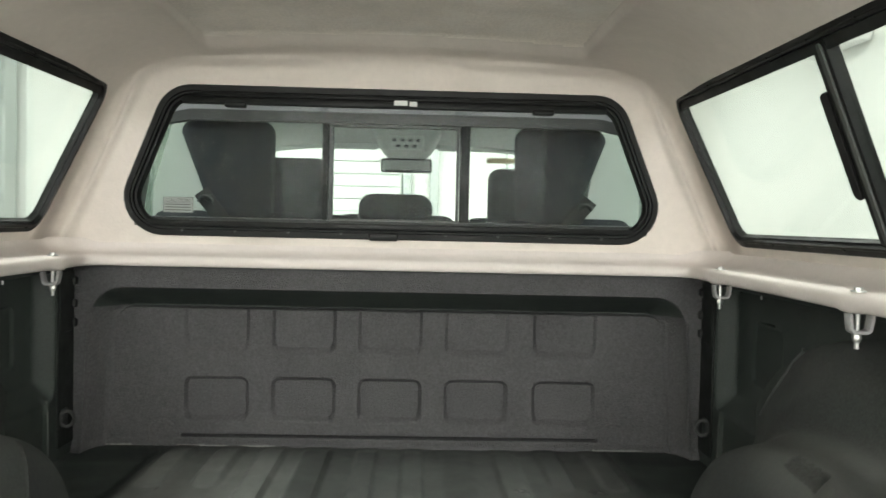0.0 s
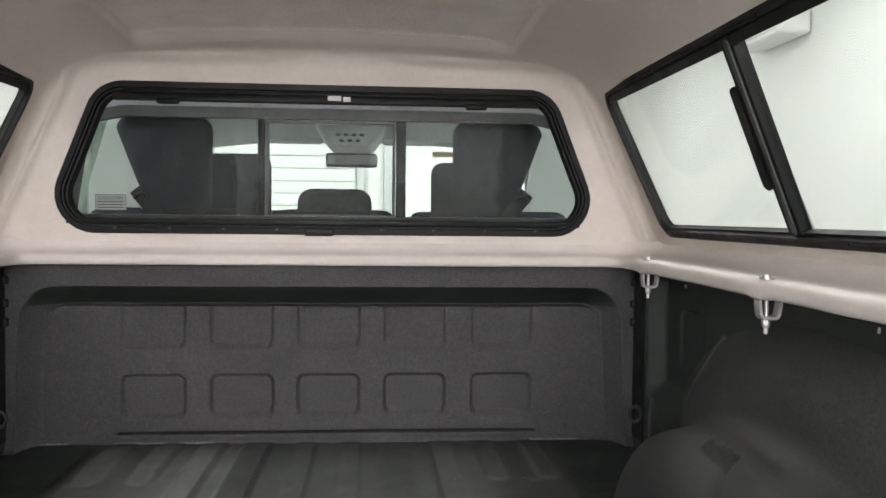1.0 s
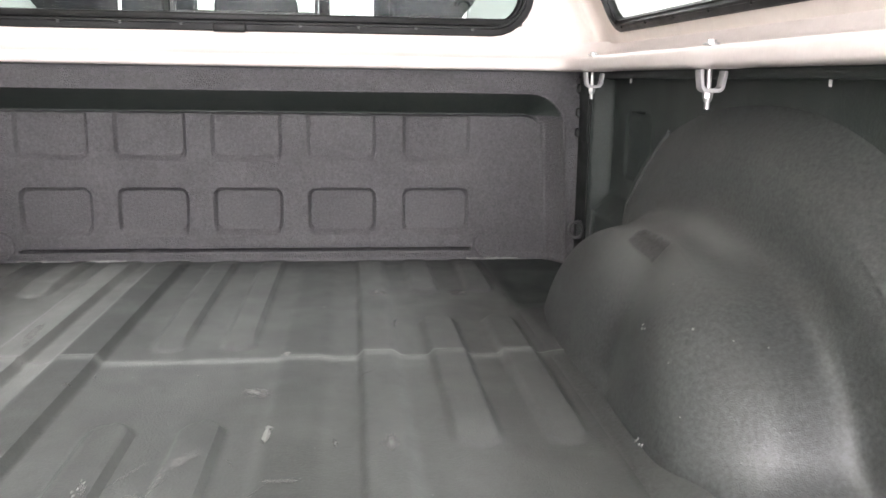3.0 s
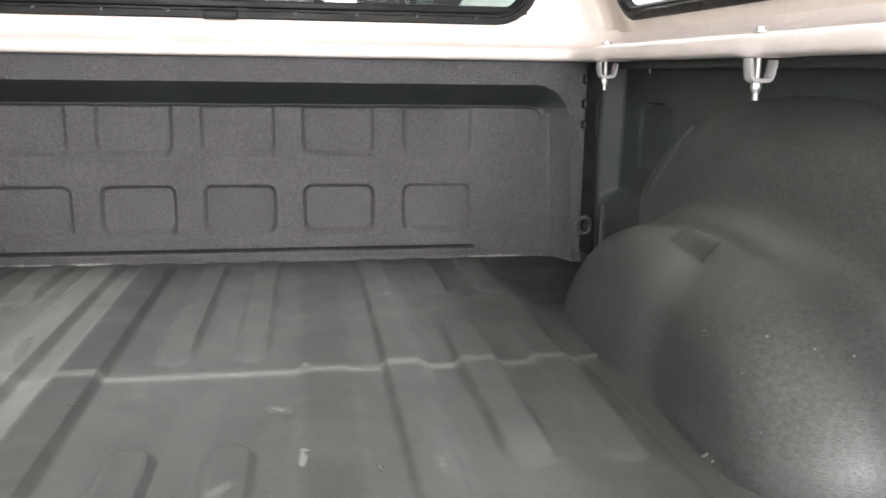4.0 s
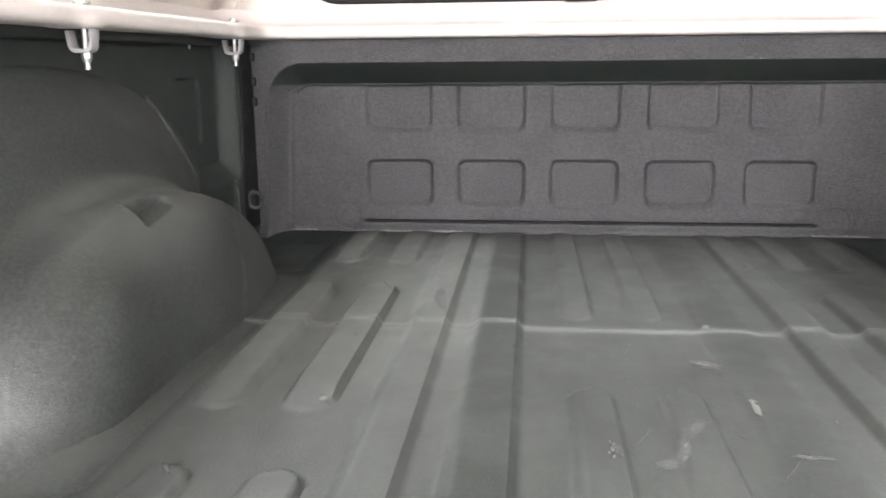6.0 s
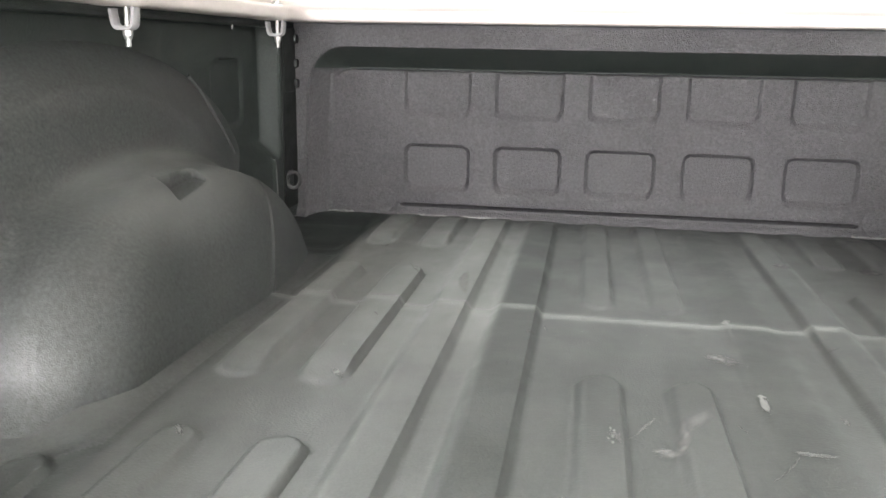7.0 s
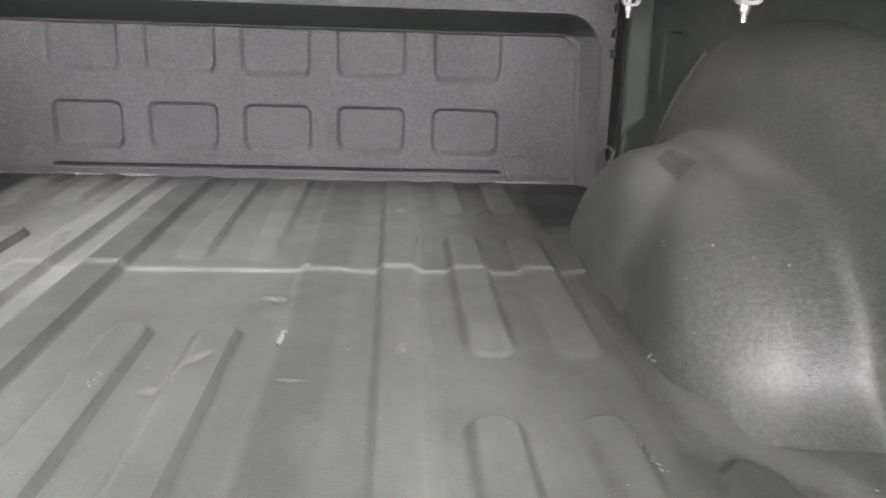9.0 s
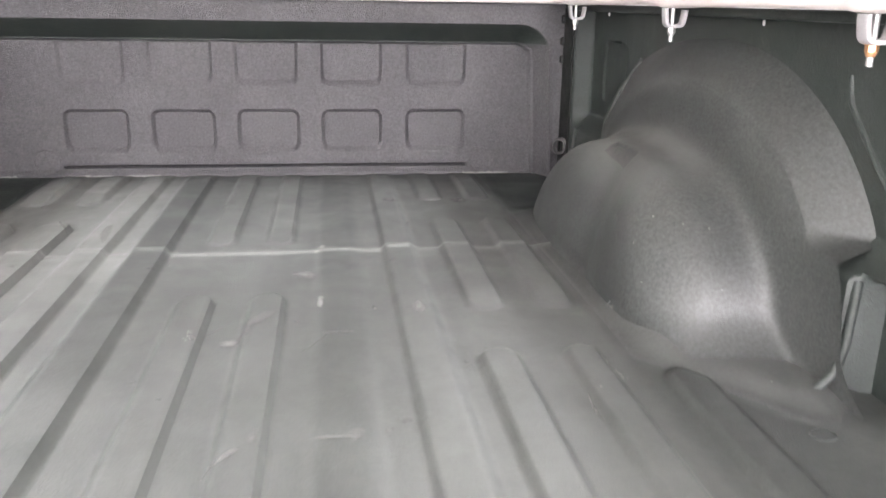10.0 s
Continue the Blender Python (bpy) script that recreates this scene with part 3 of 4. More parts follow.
def wheel_arch(s):
    """The wheel housing: a bulged tub, a small shoulder, and the wider flare in the bed side."""
    prof = []
    for k in 1 - (1 - np.linspace(0.02, 1.0, 110)) ** 1.5:
        prof.append((0.680 + 0.082 * (1 - (1 - min(k, 0.9999) ** 2.8) ** (1 / 2.8)), 1.40, 0.485 * k, 0.405 * k, 0.236 * k, 2.15))
    knots = [(0.762, 1.40, 0.485, 0.405, 0.236, 2.15), (0.770, 1.40, 0.486, 0.408, 0.239, 2.1), (0.778, 1.405, 0.486, 0.414, 0.244, 2.05), (0.787, 1.41, 0.486, 0.422, 0.250, 2.05),
             (0.797, 1.415, 0.488, 0.428, 0.256, 2.0), (0.807, 1.42, 0.492, 0.434, 0.262, 2.0), (0.814, 1.415, 0.498, 0.438, 0.270, 2.0), (0.817, 1.40, 0.508, 0.446, 0.300, 2.0),
             (0.819, 1.38, 0.520, 0.456, 0.338, 2.0), (0.821, 1.37, 0.530, 0.464, 0.356, 2.0), (0.830, 1.375, 0.555, 0.478, 0.368, 2.0), (0.858, 1.39, 0.630, 0.515, 0.400, 2.05),
             (0.884, 1.40, 0.697, 0.548, 0.428, 2.1), (0.894, 1.40, 0.716, 0.566, 0.440, 2.1)]
    for (a, b) in zip(knots, knots[1:]):
        for j in range(1, 7):
            t = j / 6
            prof.append(tuple(p + (q - p) * t for p, q in zip(a, b)))
    arr = np.array(prof)
    for k in range(3):
        arr[100:, :] = np.stack([np.convolve(np.pad(arr[:, c], 4, mode="edge"), np.ones(9) / 9, "valid") for c in range(6)], -1)[100:, :]
    ks = np.concatenate([1 - (1 - np.linspace(0.02, 1.0, 110)) ** 1.5, np.ones(len(arr) - 110)])
    th = np.linspace(-0.12, math.pi + 0.12, 420)
    co, si = np.cos(th), np.sin(th)
    v, dust_shade = [], []
    for row, ((x, yc, af, ar, b, n), k) in enumerate(zip(arr, ks)):
        cx = np.sign(co) * np.abs(co) ** (2 / n)
        sx = np.sign(si) * np.abs(si) ** (2 / n)
        yy = yc + np.where(co > 0, af, ar) * cx
        zz = b * sx
        # the rear end is turned on a wider radius than the crown
        u = max(0.130 - (1 - k) * 0.405, 0)
        turned = 0.68 + (arr[110, 0] - 0.68) * (0.145 - math.sqrt(0.145 ** 2 - u * u)) / 0.0808
        xx = x + (turned - x) * sstep(-0.25, -0.75, co) * (row < 110)
        # waist between the front and the rear bulge, and two shallow pockets on top
        near = sstep(0.765, 0.70, xx)
        xx += (0.015 * np.exp(-((yy - 1.385) / 0.07) ** 2) - 0.012 * np.exp(-((yy - 1.2) / 0.10) ** 2)) * near * (1.0 if s > 0 else 0.35) * sstep(0.0, 0.03, zz)
        if s < 0:
            # a moulding line down the front lobe
            xx -= 0.0035 * np.exp(-((yy - 1.56 - 0.85 * zz) / 0.006) ** 2) * sstep(0.765, 0.72, xx)
        # the tub leans outwards, less so towards the shoulder
        xx -= 0.22 * np.clip(0.25 - zz, 0, 1) * sstep(0.81, 0.765, xx)
        # the foot of the tub sweeps out behind
        yy = yy - 0.060 * np.clip(1 - np.maximum(zz, 0) / 0.062, 0, 1) ** 2.2 * (co < 0) * sstep(0.70, 0.74, xx + 0.06)
        # the rear end of the flare dies into the flat side above the floor
        low = np.maximum(sstep(0.165, 0.195, zz), 0.04)
        xx = np.where((xx > 0.821) & (yy < 1.2), 0.821 + (xx - 0.821) * low, xx)
        # a notch with a level shelf and an upright wall behind it
        notch = sstep(0.0025, -0.0025, sd_rr(xx, yy, 0.60, 0.733, 1.375, 1.488, 0.004)) * sstep(0.14, 0.16, zz)
        notch = notch * np.maximum(zz - 0.203 - 0.12 * (yy - 1.43), 0)
        pocket2 = np.exp(-((xx - 0.772) / 0.014) ** 2 - ((yy - 1.33) / 0.05) ** 2) * (zz > 0.1)
        # dust has settled on the level top
        dust_shade.append(0.75 * (notch < 0.003) * sstep(0.80, 1.0, si) * sstep(0.10, 0.20, zz) * sstep(0.815, 0.79, xx))
        v.append(np.stack([s * xx, yy, zz - (0.32 if s > 0 else 0.72) * notch - 0.010 * pocket2], -1))
    # blend the tub into its shoulder and round the crest
    v = np.stack(v)
    for k in range(3):
        blend = sum(v[104 + j:166 + j] for j in range(-4, 5)) / 9
        v[104:166] = v[104:166] + (blend - v[104:166]) * sstep(0.15, -0.15, co)[None, :, None]
    v = v.reshape(-1, 3)
    f = grid_faces(len(arr), 420)
    me = mesh_from("wheel_arch", v, f if s > 0 else f[:, ::-1], ARCH, sharp=80)
    me.attributes.new("dust_shade", "FLOAT", "POINT").data.foreach_set("value", np.concatenate(dust_shade).astype(np.float32))
    if s > 0:
        TUB.append(v)
    return part("wheel_arch", me, truck, "rounded black wheel housing with a sheen on its crown")


bed_floor()
headboard()
for s in (-1, 1):
    side_wall(s)
    wheel_arch(s)
    part("bed_rail", box("bed_rail", (min(s * 0.842, s * 0.99), 0.5, RAIL - 0.016), (max(s * 0.846, s * 0.99), 2.39, RAIL), LINER, 0.006, 2), truck)
    lip = [(0.844, 0.862, 0.152), (0.841, 0.860, 0.11), (0.837, 0.857, 0.065), (0.824, 0.852, 0.026), (0.802, 0.852, 0.004), (0.775, 0.846, -0.010)]
    part("arch_lip", tube("arch_lip", [(s * a, b, c) for a, b, c in lip], 0.0065, LINER, 10), truck)
    seam = [(0.889, 1.008, 0.40), (0.888, 1.004, 0.385), (0.887, 0.997, 0.363), (0.887, 0.975, 0.34), (0.887, 0.957, 0.322), (0.887, 0.913, 0.281), (0.889, 0.895, 0.262)]
    part("side_seam", tube("side_seam", [(s * a, b, c) for a, b, c in seam], 0.005, LINER, 8), truck)
    crease = [(0.889, 1.800, 0.368), (0.884, 1.836, 0.337), (0.872, 1.846, 0.309), (0.866, 1.855, 0.291), (0.863, 1.890, 0.254), (0.860, 1.936, 0.199)]
    part("side_crease", tube("side_crease", [(s * a, b, c) for a, b, c in crease], 0.0065, WORN, 8), truck, "pale worn crease in the bed side")
    part("side_rib", tube("side_rib", [(s * 0.8425, 2.136, 0.158), (s * 0.838, 2.136, 0.12), (s * 0.8375, 2.137, 0.06), (s * 0.839, 2.14, -0.02)], 0.0042, WORN, 8), truck, "pale worn rib in the bed corner")
    part("grommet", tube("grommet", [(s * 0.752 + 0.016 * math.cos(a), 0.752 + 0.014 * math.sin(a), -0.003) for a in np.linspace(0, 2 * math.pi, 19)[:-1]], 0.0011, LINER, 6, True), truck)
    part("outer_side", box("outer_side", (min(s * 0.95, s * 0.99), 0.45, -0.35), (max(s * 0.95, s * 0.99), 2.39, RAIL - 0.018), PAINT, 0.012, 2), truck, "silver painted outer bed side")
    # rubbing strip with three teeth beside the headboard
    bm = bmesh.new()
    add_box(bm, (s * 0.852 - 0.009, HB - 0.016, 0.30), (s * 0.852 + 0.009, HB - 0.004, 0.475), 0.002, 1)
    for zt in (0.445, 0.385, 0.335):
        add_box(bm, (s * 0.842 - 0.014, HB - 0.022, zt - 0.011), (s * 0.842 + 0.014, HB - 0.002, zt + 0.011), 0.005, 2)
    part("corner_bracket", bm_mesh("corner_bracket", bm, SEAL), truck, "black notched corner bracket")
    part("corner_trim", box("corner_trim", (min(s * 0.8385, s * 0.8425), 2.196, 0.02), (max(s * 0.8385, s * 0.8425), 2.290, 0.474), SEAL, 0.001, 1), truck, "black rubber strip in the bed corner")
    part("corner_plate", box("corner_plate", (min(s * 0.836, s * 0.8384), 2.204, 0.315), (max(s * 0.836, s * 0.8384), 2.282, 0.472), SEAL, 0.001, 1), truck)
    part("side_slot", box("side_slot", (min(s * 0.8855, s * 0.8885), 1.945, 0.3955), (max(s * 0.8855, s * 0.8885), 2.025, 0.401), BLACK, 0.001, 1), truck)
    hook = part("tie_down", box("tie_down", (s * 0.836 - 0.004, 2.214, 0.072), (s * 0.836 + 0.003, 2.246, 0.118), LINER, 0.003, 2), truck, "black tie-down plate with a steel ring")
    ringpts = [(s * (0.838 - 0.032 * (0.5 - 0.5 * math.cos(a))), 2.212 - 0.004 * math.cos(a), 0.096 + 0.020 * math.sin(a)) for a in np.linspace(0, 2 * math.pi, 25)[:-1]]
    part("ring", tube("ring", ringpts, 0.0048, IRON, closed=True), hook)
part("bed_front", box("bed_front", (-0.95, HB + 0.110, -0.35), (0.95, HB + 0.120, RAIL), PAINT), truck)
part("under_floor", box("under_floor", (-0.95, 0.5, -0.12), (0.95, 2.37, -0.05), DARKPLASTIC), truck)
tail = part("tailgate", box("tailgate", (-0.76, -0.12, -0.075), (0.76, 0.47, -0.012), LINER, 0.015, 3), truck, "lowered black tailgate")
part("tailgate_skin", box("tailgate_skin", (-0.765, -0.125, -0.09), (0.765, 0.475, -0.078), PAINT, 0.004, 1), tail)


# ---- the cab ----
def flat_y(y0):
    return lambda a, b, h: (a, y0 + h, b)


CABY = 2.42
CABHOLE = [(-0.80, 0.600), (0.80, 0.600), (0.70, 0.882), (0.57, 0.908), (-0.57, 0.908), (-0.70, 0.882)]


def cab_rear():
    outer = [(-0.93, -0.2), (0.93, -0.2), (0.82, 0.9), (0.72, 1.13), (-0.72, 1.13), (-0.82, 0.9)]
    n = 8
    a, b = rpoly(outer, 0.05, 0, n), rpoly(CABHOLE, 0.07, 0, n)
    pl = flat_y(CABY)
    k = len(a)
    verts = [pl(*p, 0.0) for p in a] + [pl(*p, 0.0) for p in b] + [pl(*p, 0.03) for p in b] + [pl(*p, 0.03) for p in a]
    faces = []
    for q in range(k):
        w = (q + 1) % k
        faces += [(q, w, k + w, k + q), (k + q, k + w, 2 * k + w, 2 * k + q), (2 * k + q, 2 * k + w, 3 * k + w, 3 * k + q)]
    part("cab_rear_panel", mesh_from("cab_rear_panel", verts, faces, PAINT, smooth=False), truck, "silver painted back of the cab round its window")
    win = part("cab_rear_window", ring_frame("cab_rear_window", CABHOLE, 0.07, [(-0.012, -0.012), (0.018, -0.014), (0.020, 0.0), (0.016, 0.02), (-0.01, 0.02)], flat_y(CABY), DARKPLASTIC), truck, "dark-framed sliding cab rear window")
    for x0, x1 in ((-0.207, -0.190), (0.180, 0.208)):
        part("mullion", box("mullion", (x0, CABY - 0.008, 0.605), (x1, CABY + 0.02, 0.905), BLACK, 0.004, 2), win)
    for x0, x1 in ((-0.188, -0.176), (0.170, 0.178)):
        part("slider_stile", box("slider_stile", (x0, CABY - 0.004, 0.618), (x1, CABY + 0.012, 0.894), DARKPLASTIC, 0.002, 1), win)
    part("slider_rail", box("slider_rail", (-0.19, CABY - 0.004, 0.880), (0.18, CABY + 0.012, 0.894), GREYFRAME, 0.002, 1), win)
    part("slider_rail", box("slider_rail", (-0.19, CABY - 0.004, 0.608), (0.18, CABY + 0.012, 0.624), GREYFRAME, 0.002, 1), win)
    for c in ([(-0.79, 0.605), (-0.208, 0.605), (-0.208, 0.9), (-0.57, 0.9), (-0.695, 0.875)], [(-0.176, 0.62), (0.166, 0.62), (0.166, 0.885), (-0.176, 0.885)], [(0.209, 0.605), (0.79, 0.605), (0.695, 0.875), (0.57, 0.9), (0.209, 0.9)]):
        g = part("pane", plate("pane", c, 0.02, 0, 0.002, 0.005, flat_y(CABY), CABGLASS), win)
        g.visible_shadow = False


def soft_block(name, lo, hi, mat, r, taper=0.0, lean=0.0, seg=5, waist=0.0):
    """A padded block, narrower at its foot by taper, with its top leaning back by lean and one flank drawn in by waist."""
    bm = bmesh.new()
    add_box(bm, lo, hi, r, seg)
    cx, z0, z1 = (lo[0] + hi[0]) / 2, lo[2], hi[2]
    for v in bm.verts:
        t = min(1.0, max(0.0, (v.co.z - z0) / (z1 - z0)))
        v.co.x = cx + (v.co.x - cx) * (1 - taper * (1 - t) ** 1.4)
        v.co.y -= lean * t
        if v.co.x * waist > cx * waist:
            v.co.x -= waist * min(1.0, max(0.0, (0.8 - t) / 0.5))
    return bm_mesh(name, bm, mat, sharp=60)


def seat(name, x, y, w, top, label, taper=0.0, waist=0.0):
    back = part(name, soft_block("seat_back", (x - w * 0.85, y + 0.02, 0.02), (x + w * 0.85, y + 0.16, 0.64), CLOTH, 0.05, lean=0.06), truck, label)
    part("headrest", soft_block("headrest", (x - w / 2, y - 0.06, 0.60), (x + w / 2, y + 0.06, top), CLOTH, 0.045, taper, waist=waist), back)
    for d in (-0.07, 0.07):
        part("headrest_post", rod("headrest_post", (x + d, y, 0.5), (x + d, y, 0.68), 0.007, ZINC), back)


def cab():
    cab_rear()
    seat("rear_seat", -0.53, 2.70, 0.285, 0.925, "dark cloth rear seat with a tall headrest", 0.05, -0.085)
    seat("rear_seat", 0.51, 2.70, 0.285, 0.925, "dark cloth rear seat with a tall headrest", 0.05, 0.085)
    seat("centre_seat", -0.006, 2.70, 0.232, 0.705, "dark cloth middle rear seat with a low headrest")
    seat("front_seat", -0.425, 3.40, 0.26, 0.862, "dark cloth front seat")
    seat("front_seat", 0.475, 3.40, 0.26, 0.838, "dark cloth front seat")
    bm = bmesh.new()
    add_box(bm, (-0.83, 2.455, 0.53), (0.83, 2.64, 0.60), 0.02, 3)
    part("parcel_shelf", bm_mesh("parcel_shelf", bm, DARKPLASTIC), truck)
    # roof: lining that bows down towards the windscreen header
    y, x = np.linspace(2.45, 4.12, 30), np.linspace(-0.74, 0.74, 40)
    yy, xx = np.meshgrid(y, x, indexing="ij")
    z = 1.06 - 0.05 * (np.abs(xx) / 0.74) ** 3 - 0.085 * sstep(3.4, 4.12, yy) - 0.05 * sstep(2.75, 2.45, yy)
    part("headliner", mesh_from("headliner", np.stack([xx, yy, z], -1).reshape(-1, 3), grid_faces(30, 40), HEADLINER), truck, "grey cloth cab headlining")
    part("cab_roof", box("cab_roof", (-0.76, 2.43, 1.085), (0.76, 4.15, 1.13), PAINT, 0.015, 2), truck)
    con = part("overhead_console", soft_block("overhead_console", (-0.15, 3.62, 0.915), (0.17, 4.08, 1.03), HEADLINER, 0.03, 0.42), truck, "grey overhead console with dark switches")
    part("switch_panel", box("switch_panel", (-0.065, 3.605, 0.925), (0.085, 3.63, 0.985), TRIMGREY, 0.008, 2), con)
    for k, z in ((4, 0.965), (3, 0.940)):
        for i in range(k):
            x = 0.010 + 0.034 * (i - (k - 1) / 2)
            part("switch", box("switch", (x - 0.010, 3.598, z - 0.006), (x + 0.010, 3.608, z + 0.006), DARKPLASTIC, 0.003, 2), con)
    for x0, x1 in ((-0.64, -0.13), (0.15, 0.66)):
        part("sun_visor", box("sun_visor", (x0, 3.98, 0.955), (x1, 4.01, 1.03), HEADLINER, 0.014, 3), truck)
    mir = part("rear_view_mirror", soft_block("rear_view_mirror", (-0.115, 3.965, 0.848), (0.128, 4.0, 0.915), DARKPLASTIC, 0.016), truck, "dark framed rear-view mirror")
    part("mirror_glass", box("mirror_glass", (-0.106, 3.953, 0.858), (0.119, 3.957, 0.906), MIRROR, 0.0015, 1, Matrix.Rotation(radians(-13), 4, "X")), mir)
    part("mirror_stalk", rod("mirror_stalk", (0.008, 3.985, 0.905), (0.008, 4.1, 0.97), 0.011, DARKPLASTIC), mir)
    # windscreen, its pillars, dash, doors
    ws = part("windscreen", plate("windscreen", [(-0.80, 0.45), (0.80, 0.45), (0.66, 0.99), (-0.66, 0.99)], 0.05, 0, 0, 0.006, lambda a, b, h: (a, 4.14 + (0.99 - b) * 1.1 + h, b), CABGLASS), truck)
    ws.visible_shadow = False
    part("dashboard", box("dashboard", (-0.82, 4.1, 0.1), (0.82, 4.75, 0.47), DARKPLASTIC, 0.05, 3), truck)
    part("paper_tag", box("paper_tag", (0.40, 4.155, 0.915), (0.54, 4.158, 0.942), TAG, 0.001, 1), truck, "tan paper tag hung at the windscreen")
    for s in (-1, 1):
        for y0, y1, w in ((4.1, 4.75, 0.06), (3.28, 3.4, 0.05), (2.455, 2.56, 0.05)):
            bm = bmesh.new()
            lean = 0.5 if y0 > 4 else 0.0
            add_box(bm, (s * 0.80 - w / 2, y0 if lean == 0 else 4.62, 0.44), (s * 0.80 + w / 2, y1 if lean == 0 else 4.72, 1.06), 0.012, 2)
            for v in bm.verts:
                t = (v.co.z - 0.44) / 0.62
                v.co.x -= s * 0.10 * t
                v.co.y -= lean * t
            part("pillar", bm_mesh("pillar", bm, TRIMGREY), truck, "grey trimmed cab pillar")
        part("cab_door", box("cab_door", (min(s * 0.82, s * 0.93), 2.45, -0.35), (max(s * 0.82, s * 0.93), 4.8, 0.56), TRIMGREY, 0.03, 3), truck, "grey trimmed cab door")
        for y0, y1, mat in ((2.565, 3.275, TINT), (3.405, 4.1, CABGLASS)):
            g = part("door_glass", box("door_glass", (s * 0.80 - 0.003, y0, 0.55), (s * 0.80 + 0.003, y1, 1.0), mat), truck)
            g.visible_shadow = False
        # belt from the pillar down behind the seat
        m = Matrix.Rotation(radians(s * 38), 4, "Y")
        belt = part("seat_belt", box("seat_belt", (s * 0.540 - 0.023, 2.60, 0.545), (s * 0.540 + 0.023, 2.604, 0.715), BELT, 0, 1, m), truck, "black seat belt webbing")
        part("belt_guide", tube("belt_guide", [(s * 0.575 + 0.020 * math.cos(a), 2.594, 0.664 + 0.018 * math.sin(a)) for a in np.linspace(0, math.pi, 9)], 0.006, DARKPLASTIC), belt)
    for s in (-1, 1):
        trim = [(s * 0.60, 0.56), (s * 0.84, 0.56), (s * 0.735, 0.93), (s * 0.66, 0.93)]
        part("quarter_trim", plate("quarter_trim", trim if s > 0 else trim[::-1], 0.03, 0, 0, 0.03, flat_y(2.80), TRIMGREY), truck, "pale grey moulded trim behind the rear door")
    part("bonnet", box("bonnet", (-0.85, 4.76, -0.1), (0.85, 5.9, 0.30), PAINT, 0.06, 4), truck, "silver bonnet")
    for s in (-1, 1):
        for y in (1.39, 5.2):
            wheel = part("wheel", rod("wheel", (s * 0.72, y, GROUND + 0.39), (s * 0.96, y, GROUND + 0.39), 0.39, SEAL, seg=40), truck)
            part("rim", rod("rim", (s * 0.955, y, GROUND + 0.39), (s * 0.968, y, GROUND + 0.39), 0.23, ALLOY, seg=32), wheel)


cab()

# ---- the canopy ----
canopy = thing("truck_canopy", "beige fibreglass truck canopy bolted on the bed rails", "canopy", (0, 1.4, RAIL))
LEAN_N, ROOF_Z = 1.0986, 1.062


def side_x(z):
    return 0.884 - 0.455 * (z - 0.578)


def smax(a, b, k):
    h = np.clip(0.5 + 0.5 * (a - b) / k, 0, 1)
    return b + (a - b) * h + k * h * (1 - h)


def shell_sd(p, grow=0.0):
    x, y, z = np.abs(p[..., 0]), p[..., 1], p[..., 2]
    side = (x + 0.455 * z - 1.147) / LEAN_N - grow
    front = (y + 0.085 * z - 2.3575) - grow
    roof = z - (ROOF_Z - 0.03 * (x / 0.6) ** 2 - 0.012 * sstep(1.9, 2.3, y)) - grow
    d = smax(side, roof, 0.13)
    d = smax(d, front, 0.05)
    return np.maximum(d, 0.2 - y)


def cast(dirs, grow):
    c = np.array((0.0, 1.35, 0.70))
    lo, hi = np.zeros(dirs.shape[:-1]), np.full(dirs.shape[:-1], 4.0)
    for _ in range(36):
        mid = (lo + hi) / 2
        inside = shell_sd(c + dirs * mid[..., None], grow) < 0
        lo, hi = np.where(inside, mid, lo), np.where(inside, hi, mid)
    return c + dirs * lo[..., None]


SIDEWIN = [(0.72, 0.577), (2.162, 0.577), (2.190, 0.957), (0.74, 0.957)]
FRONTWIN = [(-0.765, 0.569), (0.762, 0.569), (0.597, 0.965), (-0.597, 0.965)]


def inside_poly(a, b, corners, inset, radius):
    """Which of the places (a, b) lie inside the rounded opening."""
    ring = rpoly(corners, radius, inset)
    ok = np.zeros(a.shape, bool)
    for (x0, y0), (x1, y1) in zip(ring, ring[1:] + ring[:1]):
        if y0 != y1:
            ok ^= ((y0 > b) != (y1 > b)) & (a < (x1 - x0) * (b - y0) / (y1 - y0) + x0)
    return ok


